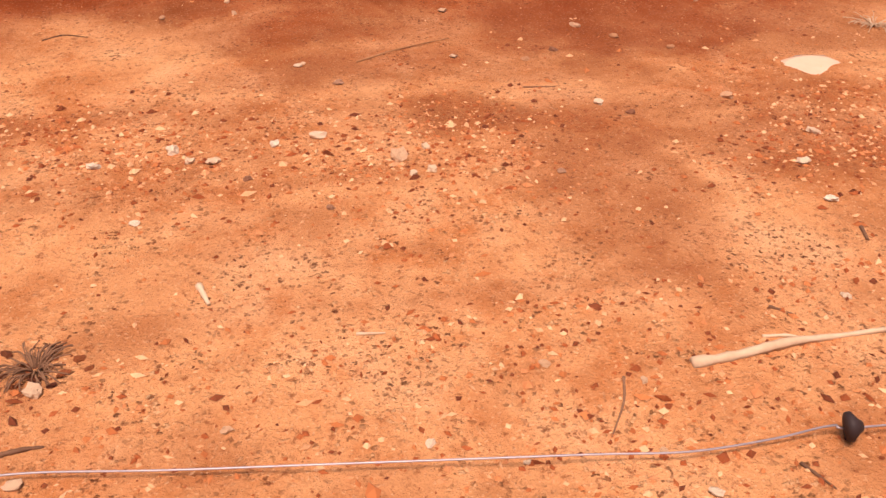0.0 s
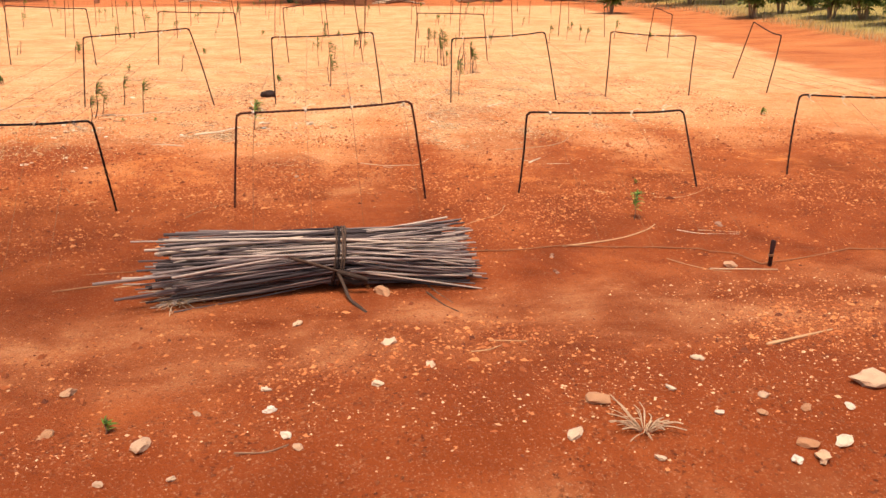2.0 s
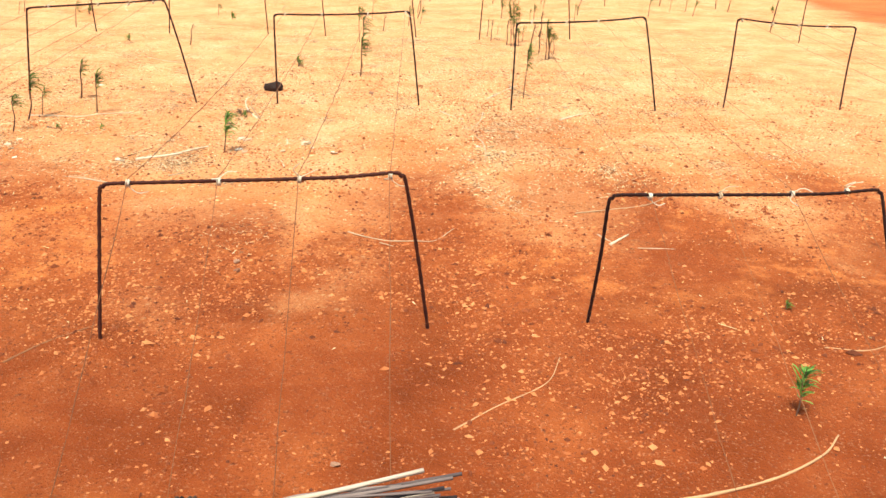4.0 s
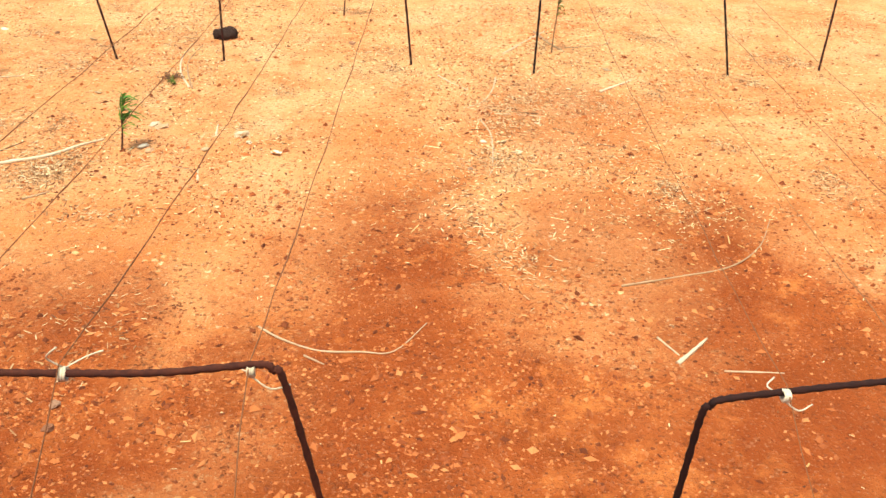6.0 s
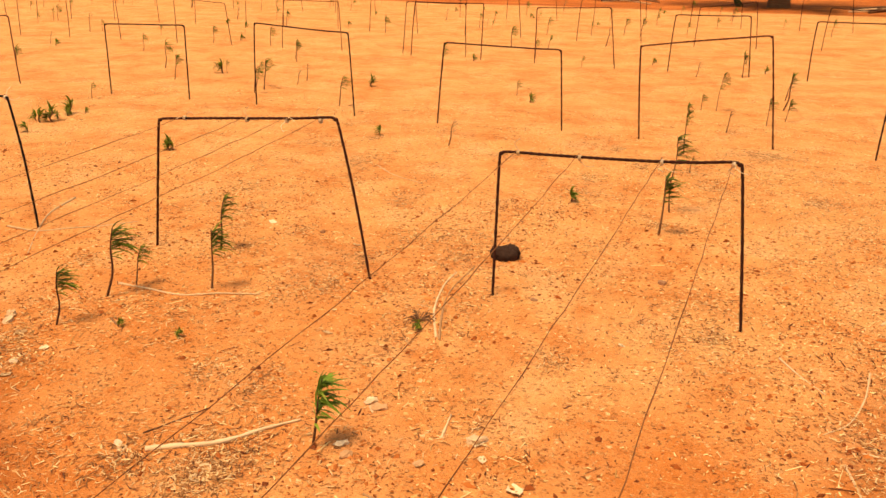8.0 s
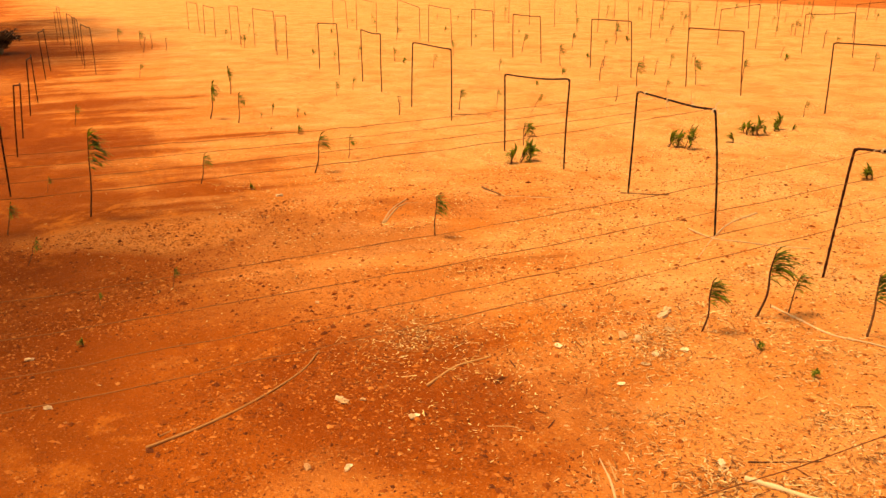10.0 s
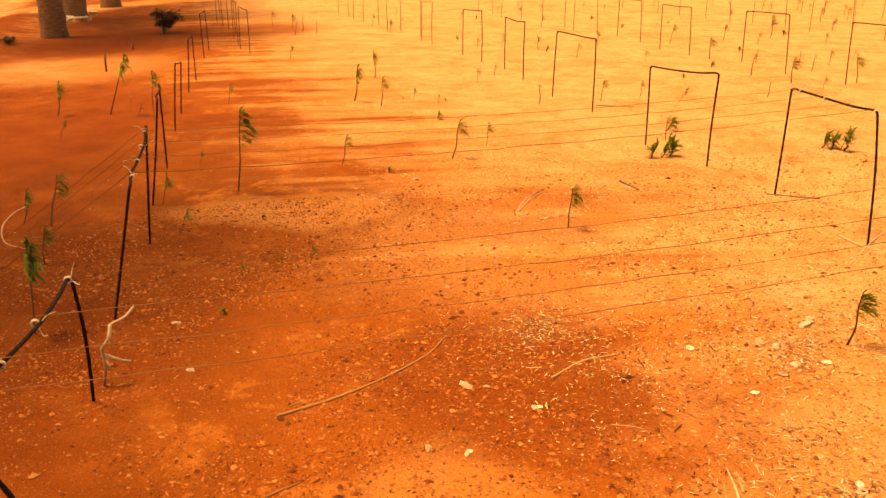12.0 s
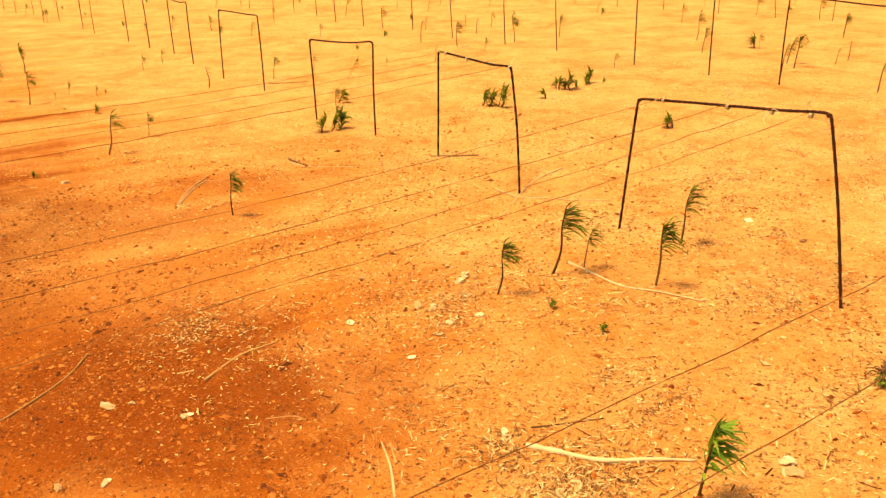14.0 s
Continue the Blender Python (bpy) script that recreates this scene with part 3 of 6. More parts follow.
ROW_C = [
    ((-3.48, 14.33), (-2.38, 14.12), (0.03, 0.75), (-0.05, 0.72), (0, 0)),
    ((-1.6, 14.09), (-0.53, 14.15), (0.06, 0.68), (-0.04, 0.66), (0, 0)),
    ((0.11, 14.06), (1.12, 14.04), (-0.05, 0.73), (-0.11, 0.84), (0, 0)),
    ((1.82, 13.96), (2.88, 14.03), (0.04, 0.66), (-0.08, 0.64), (0, 0)),
    ((5.69, 14.98), (5.62, 14.05), (0.02, 0.67), (-0.02, 0.62), (0.1, 0.03)),
    ((-5.12, 14.34), (-4.21, 14.33), (0.0, 0.68), (0.0, 0.7), (0, 0)),
    ((-7.31, 14.53), (-6.43, 14.54), (0.0, 0.69), (-0.02, 0.7), (0, 0)),
    ((-9.47, 14.7), (-8.32, 14.51), (0.02, 0.68), (-0.04, 0.71), (0, 0)),
    ((-11.31, 14.54), (-10.37, 14.46), (0.02, 0.67), (-0.03, 0.68), (0, 0)),
    ((-13.39, 14.93), (-12.39, 14.82), (0.02, 0.65), (-0.06, 0.66), (0, 0)),
]
# where the twines are tied: columns from row to row
TIES_A = [(-2.03, -1.69, -1.42, -1.22), (-0.29, 0.0, 0.26, 0.555), (1.45, 1.72, 2.01, 2.24), (3.35, 3.6, 3.82, 4.03), (-3.85, -3.6, -3.35, -3.1)]
TIES_B = [(-1.70, -1.36, -1.15, -0.98), (-0.06, 0.20, 0.53, 0.80), (1.72, 1.98, 2.22, 2.46), (3.32, 3.58, 3.8, 4.05), (-3.55, -3.3, -3.05, -2.85)]
for (fl, fr, l, r, tilt), ties in zip(ROW_A, TIES_A + [()] * 4):
    wire_arch(fl, fr, l, r, random.uniform(0.004, 0.014), ties, tilt)
B_COLUMN = {0: 0, 1: 1, 2: 2, 3: 3, 5: 4}
for i, (fl, fr, l, r, tilt) in enumerate(ROW_B):
    wire_arch(fl, fr, l, r, random.uniform(0.0, 0.02), TIES_B[B_COLUMN[i]] if i in B_COLUMN else (), tilt)
for fl, fr, l, r, tilt in ROW_C:
    wire_arch(fl, fr, l, r, random.uniform(-0.004, 0.01), (), tilt)


def far_row(y, x0, x1, pitch, skew):
    x = x0
    while x < x1:
        w = random.uniform(0.88, 1.08)
        yl = y + skew * (x - x0) + random.uniform(-0.12, 0.12)
        wire_arch((x, yl), (x + w, yl + random.uniform(-0.1, 0.1)), (random.uniform(0, 0.07), random.uniform(0.6, 0.72)),
                  (random.uniform(-0.1, 0.03), random.uniform(0.6, 0.72)), random.uniform(-0.004, 0.012), rod=0.0048)
        x += pitch + random.uniform(-0.12, 0.12)


far_row(8.60, -21.0, -13.6, 1.8, -0.03)
far_row(11.55, -21.0, -12.2, 1.75, -0.012)
far_row(14.75, -20.0, -13.6, 1.75, 0.0)
for fl, fr, l, r in [((-3.48, 18.55), (-2.46, 18.47), (0.07, 0.72), (0.03, 0.73)), ((-1.72, 18.43), (-0.65, 18.25), (0.01, 0.7), (-0.1, 0.74)), ((-0.01, 18.3), (0.95, 18.15), (0.04, 0.68), (-0.06, 0.7)), ((1.59, 18.07), (2.57, 17.97), (0.02, 0.67), (-0.06, 0.68)), ((3.33, 18.0), (4.34, 17.95), (0.03, 0.66), (-0.05, 0.68)), ((5.24, 18.0), (6.09, 17.8), (0.03, 0.66), (-0.05, 0.64))]:
    wire_arch(fl, fr, l, r, 0.004)
far_row(18.75, -20.0, -3.6, 1.80, -0.01)
far_row(21.7, -18.0, 6.8, 1.85, -0.012)
far_row(25.3, -17.0, 7.4, 1.9, -0.010)


# ---- twines ----
def twine(points, r=0.0014, label="brown twine stretched between the hoops and the soil"):
    line = []
    P = [Vector(p) for p in points]
    for p, q in zip(P, P[1:]):
        n = max(4, int((q - p).length / 0.11))
        for k in range(n):
            f = k / n
            s = p.lerp(q, f)
            s.z -= 0.035 * 4 * f * (1 - f) * (q - p).length / 3.7
            s += Vector((random.uniform(-.003, .003), 0, random.uniform(-.003, .003)))
            line.append(s)
    line.append(P[-1])
    v, f = tube(line, [r * random.uniform(0.7, 1.35) for _ in line], 5)
    return tagged(new("twine", mesh_of("twine", v, f, STRING, True)), label, "twine", "twines of the field")


def bar_height(row, x):
    for fl, fr, l, r, tilt in row:
        if fl[0] - 0.1 <= x <= fr[0] + 0.1:
            f = (x - fl[0]) / (fr[0] - fl[0])
            z = l[1] + (r[1] - l[1]) * f
            return fl[1] + (fr[1] - fl[1]) * f + z * (tilt[0] + (tilt[1] - tilt[0]) * f), z + relief(*fl)
    return row[0][0][1], 0.66


for ta, tb in zip(TIES_A, TIES_B):
    for xa, xb in zip(ta, tb):
        ya, za = bar_height(ROW_A, xa)
        yb, zb = bar_height(ROW_B, xb)
        foot = (xa - 0.03, 5.85 - 0.05 * xa, relief(xa - 0.03, 5.85 - 0.05 * xa) + 0.004)
        twine([foot, (xa, ya, za + 0.009), (xb, yb, zb + 0.009)], 0.0013 if xa < 1 else 0.0010)
base_line = [(-2.6, 5.83), (-0.8, 5.83), (0.79, 5.83), (1.02, 5.82), (1.22, 5.83), (1.43, 5.79), (1.67, 5.75), (1.89, 5.67), (2.04, 5.56), (2.08, 5.4), (2.64, 5.53), (4.4, 5.3)]
twine([(x, y, relief(x, y) + 0.008) for x, y in base_line], 0.0026, "brown twine lying along the soil past a dark peg")


# ---- bundle of stalks ----
def stick_bundle():
    ob = thing("stalk_bundle", "tied bundle of dry grey-brown cut stalks lying on red soil", "stalk bundle", at=(0.07, 5.54, relief(0.07, 5.54)))
    ob.rotation_euler = (0, 0, radians(-0.5))
    rnd = random.Random(11)
    for k in range(270):
        w, q = rnd.uniform(0, 2 * math.pi), math.sqrt(rnd.random())
        u, h = 0.135 * q * math.cos(w), 0.112 * q * math.sin(w)
        x0, x1 = -0.70 - 0.12 * rnd.random() ** 2 + 0.1 * rnd.random() ** 3, 0.565 + rnd.gauss(0, 0.04)
        if rnd.random() < 0.10:
            x0 -= rnd.uniform(0.05, 0.2)
        if rnd.random() < 0.12:
            x0, x1 = x0 + rnd.uniform(0.0, 0.35), x1 - rnd.uniform(0, 0.2)
        fl0, fl1 = 1.28 + rnd.uniform(-0.3, 0.3), 1.22 + rnd.uniform(-0.25, 0.25)
        sk, rise = rnd.gauss(0, 0.10), max(-0.07, min(0.035, rnd.gauss(-0.02, 0.04)))
        r = rnd.uniform(0.0029, 0.0068)
        line = []
        for x, f in ((x0, fl0), (x0 * 0.5, 0.5 * fl0 + 0.5), (0.0, 1.0), (x1 * 0.5, 0.5 * fl1 + 0.5), (x1, fl1)):
            z = 0.118 + h * f + rnd.uniform(-0.014, 0.014) + rise * x - 0.03 * abs(x)
            line.append((x, u * f + sk * x + rnd.uniform(-0.018, 0.018), min(max(z, r + 0.004), 0.232 + rnd.uniform(0.0, 0.012))))
        pts = smooth_line(line, 3)
        v, f = tube(pts, [r * (1.15 - 0.35 * i / len(pts)) * rnd.uniform(0.93, 1.07) for i in range(len(pts))], 6)
        part("stalk", mesh_of("stalk", v, f, STALK, True), ob)
    for x in (-0.032, -0.021, -0.004, 0.007):
        ring = [(x + 0.02 * math.sin(a) + rnd.uniform(-.002, .002), 0.152 * math.cos(a), 0.122 + 0.128 * math.sin(a)) for a in np.linspace(0, 2 * math.pi, 25)]
        v, f = tube(ring, [0.0048 * rnd.uniform(0.85, 1.15) for _ in ring], 6)
        part("binding", mesh_of("binding", v, f, BARK_STRIP, True), ob, "dark twisted bark rope")
    for pts, r in (([(-0.01, -0.155, 0.10), (-0.12, -0.165, 0.145), (-0.20, -0.155, 0.17), (-0.235, -0.15, 0.185)], 0.0065),
                   ([(-0.02, -0.15, 0.10), (0.0, -0.20, 0.06), (0.02, -0.28, 0.02), (0.06, -0.38, 0.012), (0.075, -0.43, 0.012)], 0.0075),
                   ([(-0.02, -0.15, 0.10), (0.04, -0.185, 0.09), (0.10, -0.18, 0.065), (0.06, -0.17, 0.05), (-0.01, -0.16, 0.075)], 0.012)):
        line = smooth_line(pts, 6)
        v, f = tube(line, [r * rnd.uniform(0.85, 1.2) for _ in line], 6)
        part("rope_end", mesh_of("rope_end", v, f, BARK_STRIP, True), ob, "dark knotted bark rope end")


stick_bundle()


# ---- seedlings ----
WIND = Vector((0.75, 0.65, 0.0))


def blade(v, f, root, way, length, width, droop):
    """One narrow leaf, folded along its middle, that bends over in the wind."""
    side = way.cross(Vector((0, 0, 1)))
    side = side.normalized() if side.length > 0.01 else Vector((1, 0, 0))
    b = len(v)
    p, d = root.copy(), way.normalized()
    for k in range(4):
        w = width * (0.45, 1.0, 0.8, 0.06)[k]
        v.extend((p - side * w, p + Vector((0, 0, -0.25 * w)), p + side * w))
        d = (d + Vector((WIND.x * 0.22, WIND.y * 0.22, -droop))).normalized()
        p = p + d * length / 3
    for k in range(3):
        o = b + 3 * k
        f.extend(((o, o + 1, o + 4, o + 3), (o + 1, o + 2, o + 5, o + 4)))


def seedling(h, kind, seed, name="seedling"):
    rnd = random.Random(seed)
    label = {"green": "young green seedling with narrow wind-blown leaves on bare stem", "tall": "tall thin seedling with a wind-blown plume of leaves",
             "fresh": "fresh green seedling with leaves well down its stem",
             "dry": "withered brown seedling on a thin bare stem", "low": "small green sprout standing low on red soil"}[kind]
    ob = thing(name, label, "seedling", "seedlings of the field")
    bend = {"green": 0.08, "tall": 0.12, "fresh": 0.05, "dry": 0.1, "low": 0.05}[kind] * h
    top = Vector((bend * rnd.uniform(0.2, 1.6), bend * rnd.uniform(-0.6, 1.2), h * (0.55 if kind == "low" else 0.90)))
    line = smooth_line([(0, 0, -0.01), top * 0.35 + Vector((rnd.uniform(-.014, .014), rnd.uniform(-.014, .014), 0)), top * 0.7 + Vector((rnd.uniform(-.01, .01), 0, 0)), top], 5)
    v, f = tube(line, [0.0042 * (1.1 - 0.8 * i / len(line)) + 0.0006 for i in range(len(line))], 6)
    part("stem", mesh_of("stem", v, f, SEED_STEM, True), ob)
    v, f = [], []
    n = {"green": 36, "tall": 40, "fresh": 50, "dry": 18, "low": 34}[kind]
    lo = {"green": 0.56, "tall": 0.56, "fresh": 0.36, "dry": 0.5, "low": 0.25}[kind] + rnd.uniform(-0.04, 0.08)
    size = {"green": 0.37, "tall": 0.27, "fresh": 0.40, "dry": 0.28, "low": 0.6}[kind] * h
    toward = {"green": 1.1, "tall": 1.35, "fresh": 0.42, "dry": 0.9, "low": 0.55}[kind]
    for k in range(n):
        s = lo + (1 - lo) * (k / n) ** 0.9
        i = min(int(s * (len(line) - 1)), len(line) - 2)
        w = k * 2.4 + rnd.uniform(-0.5, 0.5)
        way = Vector((0.65 * math.cos(w), 0.65 * math.sin(w), rnd.uniform(0.35, 1.1))) + WIND * toward * rnd.uniform(0.6, 1.2)
        full = 0.55 + 0.6 * math.sin(math.pi * min(1.0, (s - lo) / (1 - lo)) ** 0.8)
        blade(v, f, line[i].lerp(line[i + 1], rnd.random()), way, size * full * rnd.uniform(0.6, 1.1), size * {"low": 0.085, "fresh": 0.06}.get(kind, 0.056) * rnd.uniform(0.75, 1.3), rnd.uniform(0.15, 0.55))
    part("foliage", mesh_of("foliage", v, f, {"dry": WITHERED, "fresh": FRESH_LEAF}.get(kind, SEED_LEAF), True), ob)
    return ob


SEEDS_LEFT = [
    (-4.89, 7.53, 0.59, 0.0, 0.07), (-5.37, 8.32, 0.22, 0.01, 0.07), (-5.28, 9.14, 0.3, 0.03, 0.09), (-3.44, 9.22, 0.26, 0.02, 0.04), (-4.78, 7.05, 0.19, -0.0, 0.08), (-4.1, 7.13, 0.12, -0.0, 0.11), (-5.73, 7.33, 0.11, 0.0, 0.04), (-3.34, 7.74, 0.1, 0.0, 0.03), (-2.93, 6.5, 0.47, -0.01, 0.05), (-3.86, 6.45, 0.21, -0.01, 0.04), (-4.65, 6.26, 0.21, -0.01, 0.07), (-4.56, 6.42, 0.3, -0.02, 0.17), (-7.3, 6.25, 0.15, -0.01, 0.1), (-8.52, 6.12, 0.34, -0.01, 0.08), (-3.63, 6.78, 0.07, -0.0, 0.01), (-8.32, 6.62, 0.56, -0.02, 0.4), (-8.26, 7.03, 0.44, -0.0, 0.06)]
SEEDS_LEFT2 = [
    (-8.17, 6.89, 0.09, -0.0, 0.03), (-8.23, 7.09, 0.14, -0.0, 0.03), (-9.03, 6.81, 0.1, 0.0, -0.02), (-8.53, 7.77, 0.2, 0.0, 0.05), (-7.76, 9.21, 0.3, 0.01, 0.02), (-8.14, 9.02, 0.38, 0.02, 0.08), (-7.97, 9.61, 0.13, 0.01, 0.02), (-7.75, 9.43, 0.08, 0.0, 0.01), (-7.67, 9.79, 0.11, 0.0, 0.01), (-7.02, 9.31, 0.06, 0.01, 0.03), (-3.28, 7.4, 0.07, 0.0, 0.01), (-9.26, 11.01, 0.17, -0.01, -0.01)]
SEEDS_MID = [
    (-1.68, 9.58, 0.25, 0.03, 0.03), (-1.7, 9.91, 0.33, 0.07, 0.06), (-1.66, 10.06, 0.2, 0.03, 0.03), (-1.32, 10.13, 0.3, 0.02, 0.01), (-1.55, 10.58, 0.3, 0.01, 0.01), (0.48, 11.6, 0.35, 0.01, 0.0), (0.5, 12.05, 0.49, 0.01, 0.0), (0.48, 13.63, 0.39, -0.02, -0.0), (0.65, 15.62, 0.39, -0.01, -0.0), (0.87, 18.08, 0.32, -0.02, 0.0), (-4.06, 15.35, 0.28, 0.08, 0.04), (-4.75, 17.59, 0.26, 0.03, 0.01), (-2.72, 14.54, 0.31, 0.03, 0.02)]
SEEDS_GROUP = [
    (2.3, 12.6, 0.41, -0.05, 0.01), (2.18, 13.49, 0.21, -0.03, 0.01), (2.13, 13.42, 0.5, -0.1, 0.02), (2.38, 15.99, 0.33, -0.03, 0.0), (2.59, 16.47, 0.25, -0.04, 0.01), (2.82, 15.95, 0.21, -0.01, 0.0), (2.29, 13.85, 0.18, -0.01, 0.0), (2.27, 14.41, 0.24, -0.02, 0.0), (2.42, 13.02, 0.25, -0.06, 0.01), (1.74, 10.73, 0.41, -0.03, 0.01), (2.18, 13.68, 0.41, -0.08, 0.02)]
SEEDS_FRESH = [
    (-0.33, 9.12, 0.25, 0.03, 0.02), (1.77, 6.21, 0.17, -0.0, 0.0), (2.09, 12.46, 0.19, 0.01, -0.0)]
SEEDS_DRY = [
    (2.35, 12.65, 0.23, -0.03, 0.01), (2.07, 13.59, 0.28, -0.03, 0.01), (1.94, 13.86, 0.25, -0.02, 0.0), (2.55, 14.26, 0.32, -0.02, 0.0), (2.22, 12.91, 0.33, -0.04, 0.01), (2.3, 12.96, 0.25, -0.02, 0.0), (0.56, 13.05, 0.13, -0.0, -0.0), (1.94, 14.22, 0.21, -0.01, 0.0), (2.08, 14.34, 0.13, -0.0, 0.0), (0.76, 14.57, 0.21, -0.0, -0.0), (-1.24, 13.29, 0.22, 0.03, 0.01)]
SEEDS_FARGREEN = [
    (-5.08, 14.0, 0.17, -0.0, -0.0), (-8.78, 15.55, 0.21, 0.01, 0.01), (-7.06, 14.01, 0.16, 0.01, 0.01), (-9.16, 16.28, 0.14, 0.02, 0.02), (-11.26, 16.28, 0.2, 0.02, 0.03), (-9.93, 13.48, 0.17, 0.0, 0.0), (-7.34, 11.91, 0.17, 0.01, 0.01), (-6.99, 12.59, 0.1, -0.0, -0.0), (-14.23, 16.21, 0.15, 0.01, 0.01), (-12.82, 19.08, 0.25, 0.03, 0.03), (-11.44, 20.41, 0.22, 0.0, 0.0), (-11.64, 21.04, 0.23, -0.02, -0.01), (-4.82, 16.02, 0.17, -0.01, -0.0), (-4.6, 17.33, 0.26, -0.02, -0.01), (-3.85, 14.94, 0.28, 0.04, 0.02), (-7.09, 17.56, 0.24, -0.0, -0.0)]
SEEDS_SPROUT = [
    (-1.44, 9.65, 0.05), (-1.17, 9.66, 0.05), (-0.31, 10.03, 0.06), (-3.08, 12.41, 0.11), (-4.53, 12.55, 0.12), (-7.76, 9.89, 0.05), (-0.08, 12.07, 0.11), (-1.88, 13.49, 0.11), (-4.89, 16.04, 0.21), (-1.1, 15.45, 0.12), (-2.88, 15.73, 0.16), (-3.1, 12.4, 0.13), (-5.01, 8.58, 0.06), (4.26, 9.14, 0.1), (2.07, 6.92, 0.05), (-0.71, 4.13, 0.06), (-2.81, 7.28, 0.05)]
SEEDS_CLUMP = [
    (-4.7, 12.89, 0.17), (-4.62, 12.95, 0.19), (-4.7, 13.1, 0.09), (-4.72, 13.3, 0.18), (-4.67, 13.41, 0.07), (-4.7, 12.96, 0.1), (-4.8, 12.96, 0.12), (-4.72, 13.23, 0.1)]
SEEDS_BLOWN = [
    (-4.7, 12.0, 0.1, 0.05, 0.06), (-4.55, 12.05, 0.2, 0.04, 0.04), (-4.6, 11.99, 0.08, 0.07, 0.07), (-4.82, 10.64, 0.16, 0.04, 0.07), (-4.8, 10.56, 0.03, 0.06, 0.09), (-5.34, 11.0, 0.21, -0.01, -0.01), (-6.69, 11.93, 0.13, 0.09, 0.14)]

PROTO = {}


def plant(x, y, h, kind, turn=0.0, lean=0.0, dx=0.0, dy=0.0):
    """dx, dy: how far its tip is blown from above its foot."""
    kind = "tall" if kind == "green" and h > 0.38 else kind
    variant = (kind, random.randrange(5))
    base_h = {"green": 0.28, "tall": 0.50, "fresh": 0.28, "dry": 0.22, "low": 0.11}[kind]
    blown = Matrix.Identity(4)
    blown[0][2], blown[1][2] = max(-1.2, min(1.2, dx / h)), max(-1.2, min(1.2, dy / h))
    m = Matrix.Translation((x, y, relief(x, y))) @ blown @ pose(0, 0, 0, lean, lean * 0.5, turn) @ Matrix.Scale(h / base_h, 4)
    if variant not in PROTO:
        PROTO[variant] = seedling(base_h, kind, 100 + len(PROTO) * 7)
        PROTO[variant].matrix_basis = m
        return PROTO[variant]
    proto = PROTO[variant]
    ob = copy_thing(proto, Matrix.Identity(4))
    ob.matrix_basis = m
    return ob


for x, y, h, dx, dy in SEEDS_LEFT + SEEDS_LEFT2 + SEEDS_MID + SEEDS_GROUP + SEEDS_FARGREEN:
    plant(x, y, h, "green", random.uniform(-25, 25), 0.0, dx - 0.05 * h, dy)
for x, y, h, dx, dy in SEEDS_FRESH:
    plant(x, y, h, "fresh", random.uniform(-12, 12), 0.0, dx, dy)
for x, y, h, dx, dy in SEEDS_GROUP[:9]:
    plant(x + random.uniform(-0.05, 0.05), y + random.uniform(-0.1, 0.1), h * random.uniform(0.6, 0.9), "green", random.uniform(-60, 60), 0.0, dx, dy)
for x, y, h, dx, dy in SEEDS_BLOWN:
    plant(x, y, h, "green", random.uniform(-60, 60), 0.0, dx * 1.5, dy * 1.5)
for x, y in [(-4.67, 11.97), (-4.6, 11.99), (-4.54, 12.06), (-4.79, 10.62), (-4.79, 10.55), (-5.66, 11.21), (-4.81, 10.7)]:
    plant(x, y, random.uniform(0.14, 0.2), "low", random.uniform(0, 360), 0.0, 0.08, 0.08)
for x, y, h in SEEDS_CLUMP + SEEDS_SPROUT:
    plant(x, y, h, "low", random.uniform(0, 360))
for x, y, h, dx, dy in SEEDS_DRY:
    plant(x, y, h, "dry", random.uniform(-40, 40), 0.0, dx, dy)
for k in range(240):
    x, y = random.uniform(-21, 7.0), random.uniform(8.6, 29.0)
    if x > -5.5 and y < 14.6 or x < -9 and y > 8 and random.random() < 0.15 or x > 5.0 and y < 12:
        continue
    kind = random.choice(("green", "green", "green", "dry", "low"))
    plant(x, y, random.uniform(0.08, 0.15) if kind == "low" else random.uniform(0.16, 0.36), kind, random.uniform(-30, 30), random.uniform(-10, 10))


# ---- sticks and twigs on the soil ----
def stick(points, r, material, label, name="stick", lift=0.0):
    r *= 0.42 if material is TAN_WOOD else 0.55
    bends = [(x + random.uniform(-.006, .006), y + random.uniform(-.006, .006)) for x, y in points]
    line = smooth_line([(x, y, relief(x, y) + r * random.uniform(0.1, 0.9) + lift) for x, y in bends], 7)
    n = len(line)
    v, f = tube(line, [r * (1.15 - 0.65 * i / n) * random.uniform(0.8, 1.2) for i in range(n)], 6)
    return tagged(new(name, mesh_of(name, v, f, material, True)), label, "stick", "sticks on the soil")


